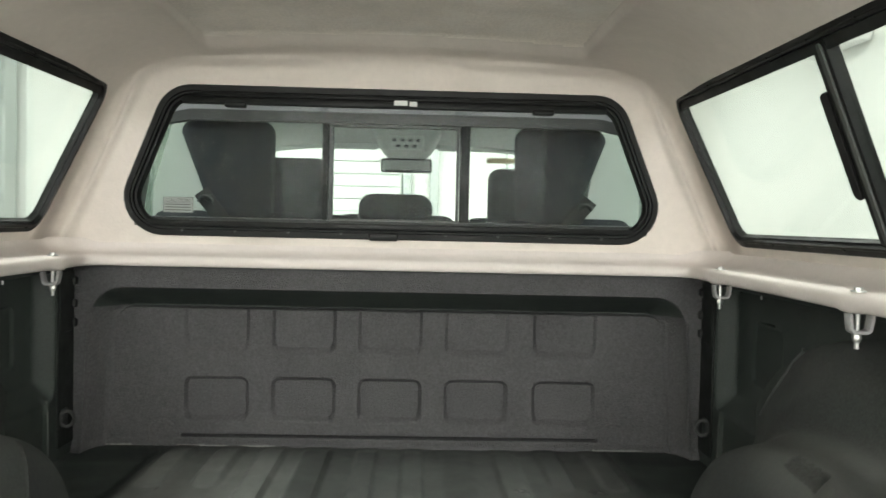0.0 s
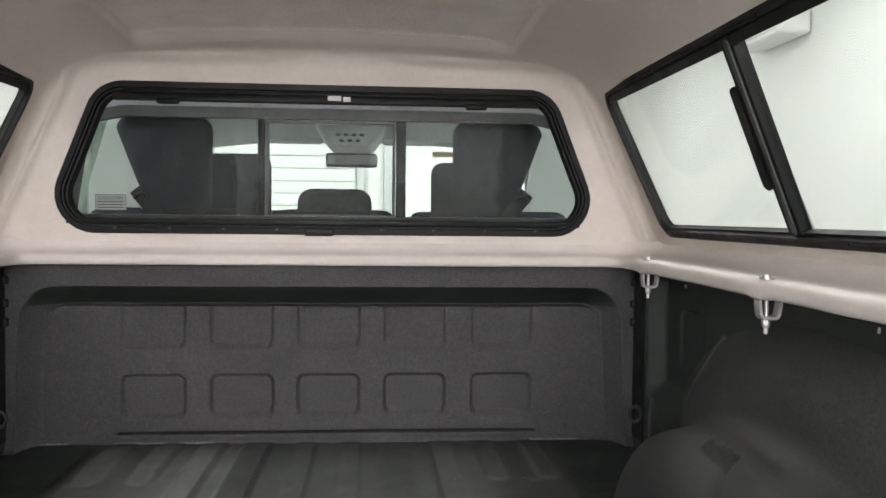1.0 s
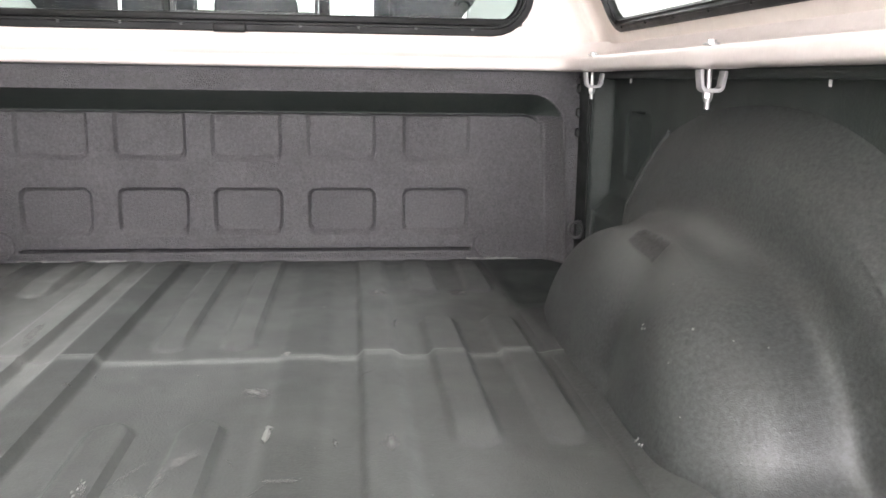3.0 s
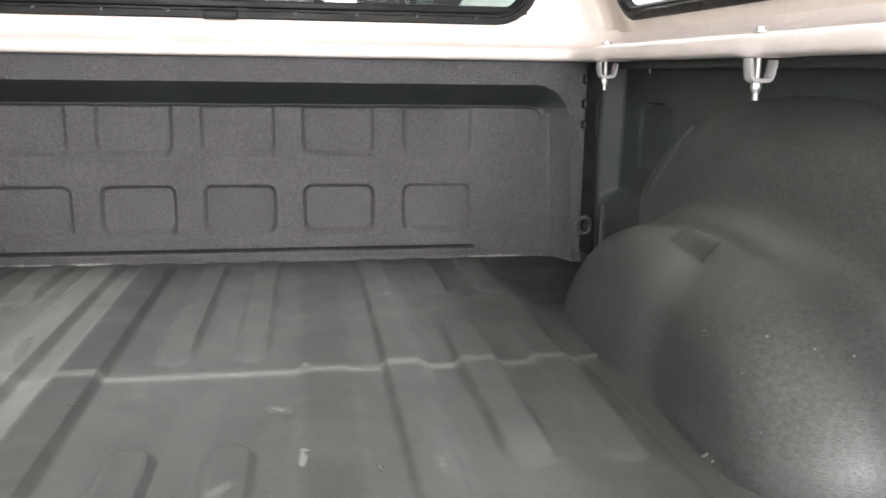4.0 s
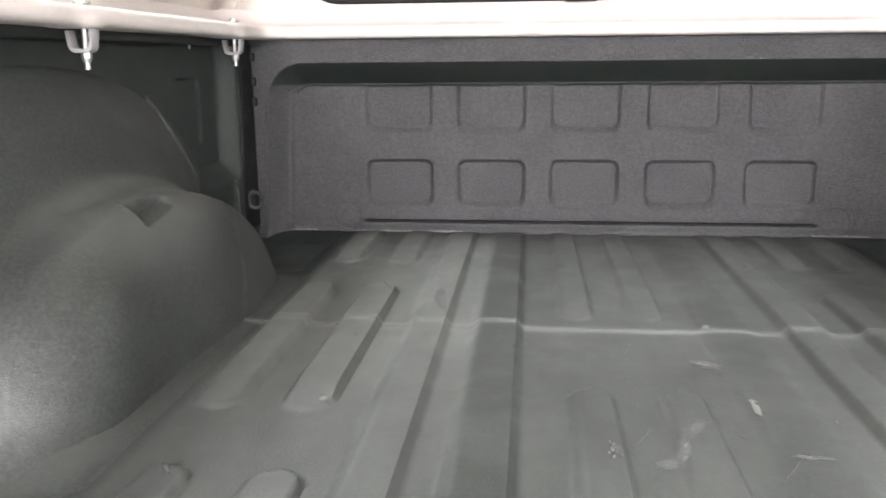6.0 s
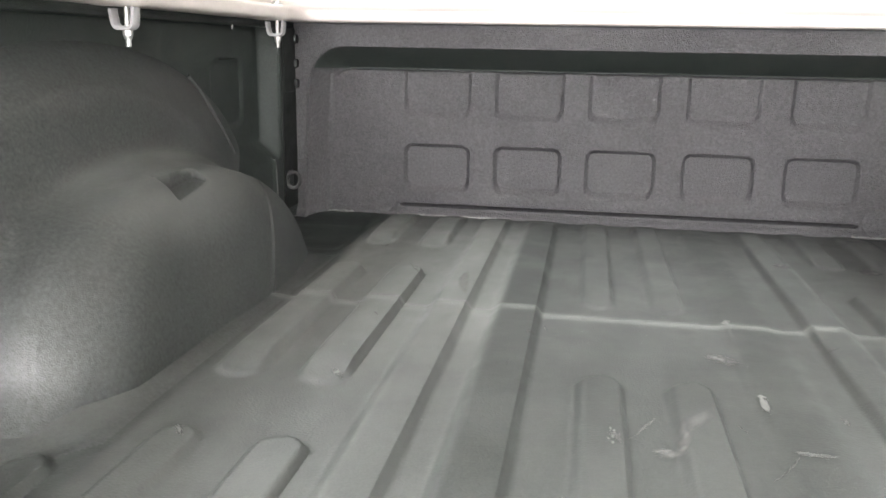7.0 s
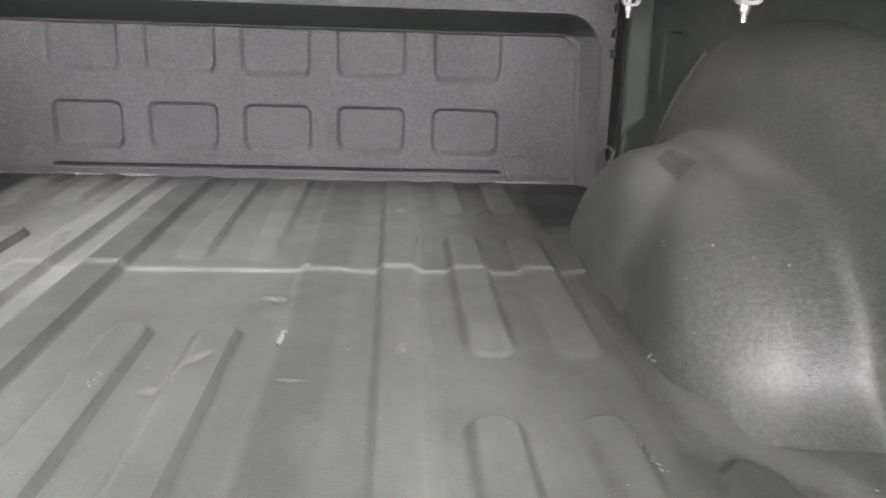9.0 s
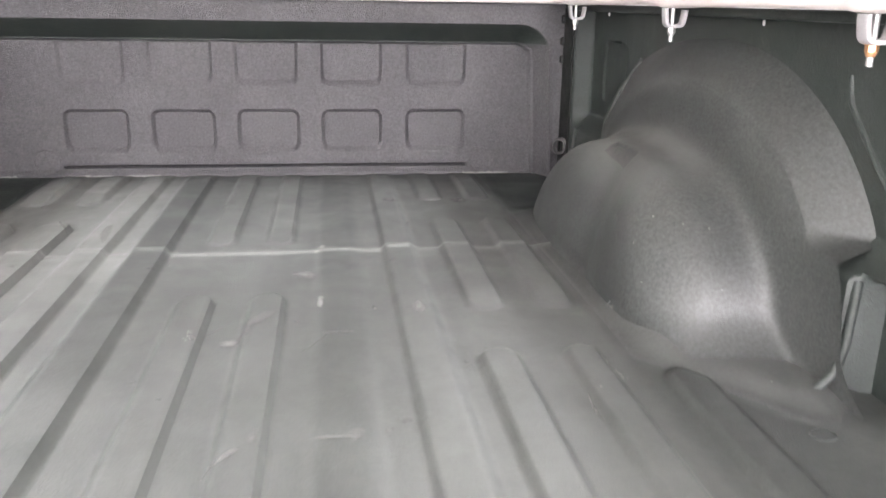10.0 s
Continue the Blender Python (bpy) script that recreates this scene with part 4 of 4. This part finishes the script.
def shell_skin(grow, n):
    verts, faces, start = [], [], 0
    base = n
    for face in ("x", "-x", "y", "z"):
        n = int(base * 1.8) if face == "y" and grow == 0 else base
        u = np.linspace(-1, 1, n)
        a, b = np.meshgrid(u, u, indexing="ij")
        one = np.ones_like(a)
        dirs = {"x": (one, a * 1.15, b), "-x": (-one, a * 1.15, b), "y": (a, one * 0.87, b), "z": (a, b * 1.15, one)}[face]
        dirs = np.stack(dirs, -1)
        dirs = dirs / np.linalg.norm(dirs, axis=-1, keepdims=True)
        p = cast(dirs, grow)
        if grow == 0:
            x, y, z = p[..., 0], p[..., 1], p[..., 2]
            # moulded bead round the front panel
            ax = np.abs(x)
            onf = sstep(2.20, 2.25, y)
            dside = (ax + 0.485 * z - 1.143) / 1.11
            dtop = z - (1.040 - 0.012 * (ax / 0.6) ** 2)
            bead = np.maximum(dside, np.where(ax > 0.57, dtop - 0.0 * ax, dtop))
            corner = np.hypot(np.maximum(dside + 0.06, 0), np.maximum(dtop + 0.06, 0)) - 0.06
            line = np.where((dside > -0.06) & (dtop > -0.06), corner, np.maximum(dside, dtop))
            fade = np.where(dtop > -0.03, sstep(0.16, 0.28, ax), 1.0)
            p[..., 1] -= 0.013 * np.exp(-((line + 0.006) / 0.009) ** 2) * onf * fade
            # raised pan in the roof
            up = sstep(0.470, 0.458, ax) * sstep(2.17, 2.07, y) * (z > 1.0)
            p[..., 2] += 0.017 * up
        f = grid_faces(n, n)
        v = p.reshape(-1, 3)
        mid = v[f].mean(1)
        keep = (mid[:, 1] > 0.5) & (mid[:, 2] > 0.515)
        onside = (np.abs(mid[:, 0]) > side_x(mid[:, 2]) - 0.03) & (mid[:, 1] < 2.26)
        keep &= ~(onside & inside_poly(mid[:, 1], mid[:, 2], SIDEWIN, 0.014 if grow == 0 else -0.014, 0.045))
        keep &= ~((mid[:, 1] > 2.2) & inside_poly(mid[:, 0], mid[:, 2], FRONTWIN, 0.016 if grow == 0 else -0.014, 0.10))
        f = f[keep]
        if face in ("x", "z"):
            f = f[:, ::-1]
        verts.append(v)
        faces.append(f + start)
        start += len(v)
    v, f = np.concatenate(verts), np.concatenate(faces)
    used = np.unique(f)
    remap = np.zeros(len(v), int)
    remap[used] = np.arange(len(used))
    return v[used], remap[f]


def shell():
    v1, f1 = shell_skin(0.0, 230)
    me = mesh_from("shell_inside", v1, f1, SHELL, sharp=70)
    me.materials.append(ROOFTEX)
    c = v1[f1].mean(1)
    pan = (np.abs(c[:, 0]) < 0.455) & (c[:, 1] < 2.10) & (c[:, 2] > 1.0)
    me.polygons.foreach_set("material_index", pan.astype(np.int32))
    part("shell_inside", me, canopy, "beige moulded canopy interior with a rough fibreglass roof pan")
    v2, f2 = shell_skin(0.026, 170)
    part("shell_outside", mesh_from("shell_outside", v2, f2, PAINT, sharp=70), canopy, "silver painted canopy outside")


CLAMPS_R, CLAMPS_L = (2.066, 1.443, 0.852), (2.078, 1.443, 0.852)


def flange():
    """The moulded lip that sits on the bed rails, round three sides."""
    path, r = [], 0.05
    xi, yi = 0.782, 2.262
    for y in np.linspace(0.5, yi - r, 150):
        path.append((xi, y, 1, 0))
    for a in np.linspace(0, math.pi / 2, 12)[1:-1]:
        path.append((xi - r + r * math.cos(a), yi - r + r * math.sin(a), math.cos(a), math.sin(a)))
    for x in np.linspace(xi - r, -xi + r, 130):
        path.append((x, yi, 0, 1))
    for a in np.linspace(math.pi / 2, math.pi, 12)[1:-1]:
        path.append((-xi + r + r * math.cos(a), yi - r + r * math.sin(a), math.cos(a), math.sin(a)))
    for y in np.linspace(yi - r, 0.5, 150):
        path.append((-xi, y, -1, 0))
    sect = [(0.17, 0.487), (0.02, 0.487), (0.006, 0.488), (0.0, 0.493), (-0.001, 0.503), (0.003, 0.512), (0.012, 0.5175), (0.03, 0.520), (0.055, 0.5215),
            (0.075, 0.524), (0.092, 0.530), (0.105, 0.541), (0.118, 0.560)]
    sect_front = [(0.13, 0.487), (0.02, 0.487), (0.006, 0.488), (0.0, 0.493), (-0.001, 0.503), (0.003, 0.512), (0.010, 0.5165), (0.016, 0.518), (0.022, 0.520),
                  (0.030, 0.523), (0.038, 0.528), (0.045, 0.537), (0.052, 0.556)]
    v = []
    for x, y, nx, ny in path:
        side = abs(nx)
        bump = 0.0
        if side > 0.9:
            for c in (CLAMPS_R if nx > 0 else CLAMPS_L):
                bump = max(bump, 0.005 * math.exp(-((y - c) / 0.03) ** 4))
        wob = 0.0015 * math.sin(17 * (x + y)) + 0.001 * math.sin(41 * (x - y))
        for (o1, z1), (o2, z2) in zip(sect, sect_front):
            o, z = o1 * side ** 2 + o2 * (1 - side ** 2), z1 * side ** 2 + z2 * (1 - side ** 2)
            w = 1 if o < 0.03 else 0
            v.append((x + nx * (o - (bump + wob) * w), y + ny * (o - (bump + wob) * w), z - (0.003 * (bump / 0.005) if z < 0.495 and o < 0.05 else 0)))
    k = len(sect)
    part("flange", mesh_from("flange", v, grid_faces(len(path), k)[:, ::-1], FLANGE, sharp=80), canopy, "pale moulded mounting flange of the canopy")


def front_window():
    tip = lambda a, b, h: (a, 2.303 - 0.085 * (b - 0.641) - h, b)
    win = part("front_window", ring_frame("front_window", FRONTWIN, 0.10, [(0.0, -0.01), (0.0, 0.006), (0.003, 0.010), (0.016, 0.010), (0.018, 0.004), (0.022, 0.004), (0.024, -0.03), (0.0, -0.03)], tip, BLACK), canopy, "wide black-framed front window with rounded corners")
    part("seal", ring_frame("seal", FRONTWIN, 0.10, [(0.018, 0.0), (0.019, 0.006), (0.023, 0.006), (0.024, 0.0), (0.024, -0.02), (0.018, -0.02)], tip, SEAL), win)
    part("inner_frame", ring_frame("inner_frame", FRONTWIN, 0.10, [(0.025, -0.028), (0.025, -0.004), (0.027, -0.001), (0.032, -0.001), (0.034, -0.006), (0.035, -0.028)], tip, BLACK), win)
    g = part("pane", plate("pane", FRONTWIN, 0.10, 0.033, -0.014, -0.018, tip, GLASS), win)
    g.visible_shadow = False
    part("top_rail", box("top_rail", (-0.53, 2.268, 0.936), (0.53, 2.284, 0.945), BLACK, 0.003, 2), win)
    part("head_bar", box("head_bar", (-0.560, 2.277, 0.917), (0.560, 2.297, 0.9385), BLACK, 0.003, 2), win)
    part("sill_bar", box("sill_bar", (-0.688, 2.302, 0.594), (0.686, 2.322, 0.611), BLACK, 0.003, 2), win)
    latch = part("latch", box("latch", (-0.066, 2.283, 0.566), (0.012, 2.301, 0.588), BLACK, 0.005, 2), win, "black slide latch")
    for x in (-0.42, 0.392):
        part("clip", box("clip", (x - 0.028, 2.27, 0.909), (x + 0.028, 2.296, 0.924), BLACK, 0.005, 2), win)
    for i in range(9):
        x = -0.56 + 0.14 * i
        part("screw", rod("screw", (x, 2.296, 0.584), (x, 2.2925, 0.584), 0.0036, GREYFRAME, seg=10), win)
    for x0, x1, zb in ((-0.004, 0.031, 0.923), (0.036, 0.056, 0.921)):
        part("label", box("label", (x0, 2.2605, zb), (x1, 2.2615 + 0.004, zb + 0.013), STICKER, 0.0006, 1), win, "small white paper label")
    # caution sticker on the glass
    y0 = 2.318
    st = part("caution_sticker", box("caution_sticker", (-0.617, y0 - 0.001, 0.630), (-0.537, y0 + 0.0005, 0.672), STICKERGREY), win, "grey caution sticker on the glass")
    fc = bpy.data.curves.new("word", "FONT")
    fc.body, fc.size, fc.align_x, fc.align_y = "CAUTION", 0.0135, "CENTER", "CENTER"
    tob = new("word", fc)
    deps = bpy.context.evaluated_depsgraph_get()
    me = bpy.data.meshes.new_from_object(tob.evaluated_get(deps))
    bpy.data.objects.remove(tob)
    me.materials.clear()
    me.materials.append(INK)
    for v in me.vertices:
        v.co = Vector((v.co.x * 1.05 - 0.577, y0 - 0.0018, v.co.y + 0.6625))
    part("word", me, st)
    for z in (0.652, 0.6445, 0.637):
        part("text_bar", box("text_bar", (-0.611, y0 - 0.0019, z - 0.0013), (-0.544, y0 - 0.0012, z + 0.0013), INK), st)
    for x0, x1, z0, z1 in ((-0.616, -0.538, 0.6705, 0.6715), (-0.616, -0.538, 0.6305, 0.6315), (-0.616, -0.538, 0.6562, 0.657), (-0.6165, -0.6155, 0.631, 0.671), (-0.5385, -0.5375, 0.631, 0.671)):
        part("border_bar", box("border_bar", (x0, y0 - 0.0019, z0), (x1, y0 - 0.0012, z1), INK), st)


def side_window(s):
    """Sliding window in the leaning side wall."""
    nx, nz = 1 / LEAN_N, 0.455 / LEAN_N
    tip = lambda a, b, h: (s * (side_x(b) - nx * h), a, b - nz * h)
    cs = SIDEWIN
    win = part("side_window", ring_frame("side_window", cs, 0.055, [(0.0, -0.012), (0.0, 0.006), (0.003, 0.009), (0.012, 0.009), (0.014, 0.011), (0.018, 0.011), (0.020, 0.006), (0.021, -0.012), (0.0, -0.012)], tip, BLACK), canopy, "black-framed sliding side window in the canopy")
    part("channel", ring_frame("channel", cs, 0.055, [(0.020, -0.014), (0.020, 0.0), (0.021, 0.002), (0.024, 0.002), (0.025, -0.014)], tip, SEAL), win)
    for y0, y1, h in ((1.43, 2.15, -0.008), (0.75, 1.50, -0.016)):
        c = [(y0, 0.60), (y1, 0.60), (y1, 0.93), (y0, 0.93)]
        g = part("pane", plate("pane", c, 0.01, 0, h, h + 0.003, tip, SIDEGLASS), win)
        g.visible_shadow = False
    part("head_rail", plate("head_rail", [(0.76, 0.918), (2.165, 0.918), (2.165, 0.934), (0.76, 0.934)], 0.004, 0, -0.008, 0.006, tip, BLACK, 2), win)
    post = [(1.452, 0.598), (1.493, 0.598), (1.463, 0.935), (1.422, 0.935)]
    bar = part("meeting_stile", plate("meeting_stile", post, 0.004, 0, -0.015, 0.008, tip, BLACK, 2), win)
    inner = [(1.460, 0.600), (1.472, 0.600), (1.442, 0.932), (1.430, 0.932)]
    part("stile_rib", plate("stile_rib", inner, 0.003, 0, 0.009, 0.013, tip, GREYFRAME, 2), bar)
    grip = [(1.486, 0.675), (1.510, 0.685), (1.493, 0.855), (1.466, 0.862)]
    part("pull_handle", plate("pull_handle", grip, 0.009, 0, -0.006, 0.012, tip, BLACK, 4), bar, "black finger pull")
    for i in range(9):
        y = 0.85 + 0.155 * i
        for z in (0.590, 0.942):
            p, q = Vector(tip(y, z, 0.0088)), Vector(tip(y, z, 0.0118))
            part("screw", rod("screw", p, q, 0.0045, BLACK, seg=10), win)


shell()
flange()
front_window()
side_window(1)
side_window(-1)


# ---- clamps between flange and rail ----
def clamp(s, nut):
    c = thing("canopy_clamp", "cast alloy canopy clamp with a hanging bolt" if nut is ZINC else "cast alloy canopy clamp with a brass nut on its bolt", "clamp", (s * 0.802, 0, RAIL), "clamps along the bed rails")
    # a flat bar bent into a U, a little wider at its mouth
    line = [(0.7865, 0.4838), (0.7875, 0.470), (0.789, 0.461)]
    line += [(0.798 - 0.009 * math.cos(a), 0.461 - 0.009 * math.sin(a)) for a in np.linspace(0.3, 1.57, 5)]
    line += [(0.813 + 0.009 * math.sin(a), 0.461 - 0.009 * math.cos(a)) for a in np.linspace(0, 1.27, 5)]
    line += [(0.8225, 0.463), (0.824, 0.472), (0.825, 0.481)]
    loops = []
    for k, (x, z) in enumerate(line):
        (xa, za), (xb, zb) = line[max(k - 1, 0)], line[min(k + 1, len(line) - 1)]
        n = math.hypot(xb - xa, zb - za)
        nx, nz = (za - zb) / n, (xb - xa) / n
        h, w = 0.0033, 0.0105
        loops.append([(s * (x + nx * p), q, z + nz * p) for p, q in ((-h, -w + 0.002), (-h, w - 0.002), (-h + 0.001, w), (h - 0.001, w), (h, w - 0.002), (h, -w + 0.002), (h - 0.001, -w), (-h + 0.001, -w))])
    v = [p for loop in loops for p in loop]
    f = [tuple(q) for q in grid_faces(len(loops), 8, True)] + [tuple(range(8))[::-1], tuple(range(len(v) - 8, len(v)))]
    part("bracket", mesh_from("bracket", v, f, ALLOY, sharp=35), c)
    bm = bmesh.new()
    add_rod(bm, (s * 0.802, 0, 0.424), (s * 0.802, 0, 0.526), 0.0042, seg=12)
    part("bolt", bm_mesh("bolt", bm, ZINC), c)
    bm = bmesh.new()
    add_rod(bm, (s * 0.802, 0, 0.441), (s * 0.802, 0, 0.4495), 0.0078, seg=6)
    add_rod(bm, (s * 0.802, 0, 0.435), (s * 0.802, 0, 0.441), 0.0055, 0.0072, seg=12)
    part("nut", bm_mesh("nut", bm, nut), c)
    bm = bmesh.new()
    add_rod(bm, (s * 0.802, 0, 0.5195), (s * 0.802, 0, 0.5225), 0.0125, seg=16)
    add_rod(bm, (s * 0.802, 0, 0.5225), (s * 0.802, 0, 0.5275), 0.0072, seg=6)
    part("bolt_head", bm_mesh("bolt_head", bm, ZINC), c)
    return c


for s, ys in ((1, CLAMPS_R), (-1, CLAMPS_L)):
    for i, y in enumerate(ys):
        c = clamp(s, BRASS if i == 2 else ZINC)
        c.location.y = y
for s in (1, -1):
    for y in (1.93, 1.19):
        stud = thing("rivet_stud", "small steel stud under the bed rail", "stud", (s * 0.846, y, RAIL - 0.02), "studs under the rail")
        part("shank", rod("shank", (s * 0.846, y, RAIL - 0.025), (s * 0.846, y, RAIL - 0.0162), 0.0022, ALLOY, seg=8), stud)


# ---- chips and crumbs on the floor ----
def scuff_material():
    """Rubbed-off dust: patchy, mostly see-through."""
    m = material("pale_scuff", (0.17, 0.17, 0.164), 0.6, vary=0.2, scale=40)
    t = m.node_tree
    b = t.nodes["Principled BSDF"]
    co = t.nodes.new("ShaderNodeTexCoord")
    n1 = node(t, "ShaderNodeTexNoise", Scale=55.0, Detail=6.0, Roughness=0.65)
    t.links.new(co.outputs["Object"], n1.inputs["Vector"])
    cut = node(t, "ShaderNodeMapRange")
    cut.inputs["From Min"].default_value, cut.inputs["From Max"].default_value = 0.28, 0.66
    t.links.new(n1.outputs[0], cut.inputs["Value"])
    edge = t.nodes.new("ShaderNodeAttribute")
    edge.attribute_name = "fade"
    soft = t.nodes.new("ShaderNodeMath")
    soft.operation = "MULTIPLY"
    t.links.new(cut.outputs[0], soft.inputs[0])
    t.links.new(edge.outputs["Fac"], soft.inputs[1])
    t.links.new(soft.outputs[0], b.inputs["Alpha"])
    return m


def scuffs():
    """Thin smears of dust along rubbed places on the floor."""
    rng = np.random.default_rng(11)
    strokes = [((0.147, 1.277), (0.151, 1.217), 0.006), ((-0.045, 1.118), (-0.036, 1.083), 0.005), ((0.028, 1.085), (0.041, 1.138), 0.009), ((0.036, 1.128), (0.074, 1.197), 0.012), ((0.0, 1.10), (0.03, 1.092), 0.012),
               ((0.312, 1.228), (0.310, 1.170), 0.010), ((0.152, 1.118), (0.202, 1.120), 0.006), ((0.100, 1.425), (0.137, 1.382), 0.018), ((-0.166, 1.432), (-0.157, 1.424), 0.008),
               ((0.136, 0.804), (0.192, 0.799), 0.005), ((0.198, 0.824), (0.193, 0.790), 0.009), ((0.231, 0.820), (0.237, 0.813), 0.006), ((0.252, 0.830), (0.263, 0.848), 0.006),
               ((0.080, 0.820), (0.071, 0.779), 0.007), ((0.071, 0.779), (0.026, 0.726), 0.006), ((-0.048, 0.905), (-0.045, 0.898), 0.004), ((-0.098, 0.979), (-0.094, 0.974), 0.005),
               ((0.30, 1.93), (0.33, 1.96), 0.022), ((0.47, 1.99), (0.52, 1.97), 0.02), ((-0.4, 1.23), (-0.41, 1.22), 0.012), ((-0.30, 1.75), (-0.29, 1.60), 0.010)]
    for i in range(16):
        x, y = rng.uniform(-0.55, 0.58), rng.uniform(0.7, 2.2)
        a, l = rng.normal(1.57, 0.5), rng.uniform(0.02, 0.09)
        strokes.append(((x, y), (x + l * math.cos(a), y + l * math.sin(a)), rng.uniform(0.001, 0.0035)))
    verts, faces, fades = [], [], []
    for (xa, ya), (xb, yb), w in strokes:
        n = 14
        t = np.linspace(0, 1, n)
        dx, dy = xb - xa, yb - ya
        l = math.hypot(dx, dy)
        px, py = -dy / l, dx / l
        wob = 0.15 * l * np.sin(t * 3.1 + rng.uniform(0, 6))
        half = w * np.sin(np.pi * np.clip(t, 0.03, 0.97)) ** 0.6 * (0.6 + 0.7 * np.convolve(rng.uniform(0, 1, n + 2), np.ones(3) / 3, "valid"))
        for o, strong in ((-1.3, 0.0), (-0.6, 0.7), (0.0, 1.0), (0.6, 0.7), (1.3, 0.0)):
            x, y = xa + dx * t + px * (wob * 0.3 + o * half), ya + dy * t + py * (wob * 0.3 + o * half)
            verts.append(np.stack([x, y, floor_height(x, y) + 0.0024], -1))
            fades.append(strong * np.clip(np.sin(np.pi * t) * 1.6, 0, 1))
        base = sum(len(r) for r in verts) - 5 * n
        faces.append(grid_faces(5, n) + base)
    me = mesh_from("floor_scuffs", np.concatenate(verts), np.concatenate(faces), scuff_material())
    me.attributes.new("fade", "FLOAT", "POINT").data.foreach_set("value", np.concatenate(fades).astype(np.float32))
    tagged(new("floor_scuffs", me), "pale dusty scuff marks rubbed into the bed floor", "scuff marks", kind="stuff")


def chips():
    rng = np.random.default_rng(7)
    bm = bmesh.new()

    def flake(x, y, z, size, stretch=1.0, up=(0, 0, 1)):
        n = 6
        if z < 0.01:
            z = -0.004 if y > 2.335 else float(floor_height(np.array([x]), np.array([y]))[0]) + 0.0012
        q = Vector(up).to_track_quat("Z", "Y")
        a0 = rng.uniform(0, 6.28)
        ring = []
        for i in range(n):
            a = a0 + 2 * math.pi * i / n
            r = 0.45 * size * rng.uniform(0.5, 1.1)
            ring.append(bm.verts.new(Vector((x, y, z)) + q @ Vector((r * math.cos(a), r * stretch * math.sin(a), 0.0008))))
        top = bm.verts.new(Vector((x, y, z)) + q @ Vector((0, 0, 0.0022)))
        for i in range(n):
            bm.faces.new((ring[i], ring[(i + 1) % n], top))

    flake(0.150, 1.567, 0.0025, 0.020, 1.3)
    flake(0.143, 1.559, 0.0025, 0.009, 1.0)
    flake(0.204, 1.858, 0.004, 0.007)
    for i in range(5):
        flake(-0.044 + rng.normal(0, 0.003), 1.101 + rng.normal(0, 0.011), 0.004, 0.0048, 2.2)
    for i in range(60):
        flake(rng.uniform(-0.58, 0.58), rng.uniform(0.6, 2.3), 0.0045, rng.uniform(0.0008, 0.002))
    flake(0.149, 1.247, 0.0, 0.019, 3.3)
    flake(0.150, 1.270, 0.0, 0.014, 1.4)
    for i in range(16):
        flake(0.559 + rng.normal(0, 0.003) + 0.02 * (i / 16 - 0.5), 0.945 - 0.055 * (i / 16 - 0.5) + rng.normal(0, 0.004), 0.0, rng.uniform(0.0015, 0.0045), 1.5)
    flake(0.517, 0.884, 0.0, 0.004)
    flake(0.750, 0.872, 0.0, 0.004)
    # broken line of bare paint along the foot of the headboard
    for x0, x1 in ((-0.82, -0.80), (-0.78, -0.71), (-0.58, -0.45), (-0.41, -0.32), (0.56, 0.70)):
        x = x0
        while x < x1:
            step = rng.uniform(0.006, 0.016)
            flake(x + step / 2, 2.3415, 0.0, step * 1.8, 0.35, (0, -0.85, 0.5))
            x += step
    tilt = (-0.7, -0.4, 0.6)
    def tub_flake(x, y, z, size, stretch=1.0):
        p = min(TUB[0][::3], key=lambda q: (q[0] - x) ** 2 + (q[1] - y) ** 2 + (q[2] - z) ** 2)
        flake(float(p[0]) - 0.0012, float(p[1]) - 0.0008, max(float(p[2]), 0.0105) + 0.0008, size, stretch, tilt)

    tub_flake(0.686, 1.158, 0.160, 0.006)
    for x, y, z in ((0.735, 1.057, 0.220), (0.740, 1.005, 0.092), (0.672, 1.158, 0.112), (0.70, 1.10, 0.19), (0.69, 1.25, 0.20), (0.66, 1.10, 0.07)):
        tub_flake(x, y, z, 0.0034)
    for i in range(4):
        tub_flake(0.640 + rng.normal(0, 0.002), 1.152 + rng.normal(0, 0.010), 0.018 + rng.normal(0, 0.004), 0.004, 1.8)
        tub_flake(0.652 + rng.normal(0, 0.002), 1.24 + rng.normal(0, 0.006), 0.14 + rng.normal(0, 0.006), 0.003, 1.6)
    ob = tagged(new("paint_chips", bm_mesh("paint_chips", bm, CHIP, smooth=False)), "pale paint chips and crumbs scattered on the bed floor", "debris", kind="stuff")
    return ob


scuffs()
chips()
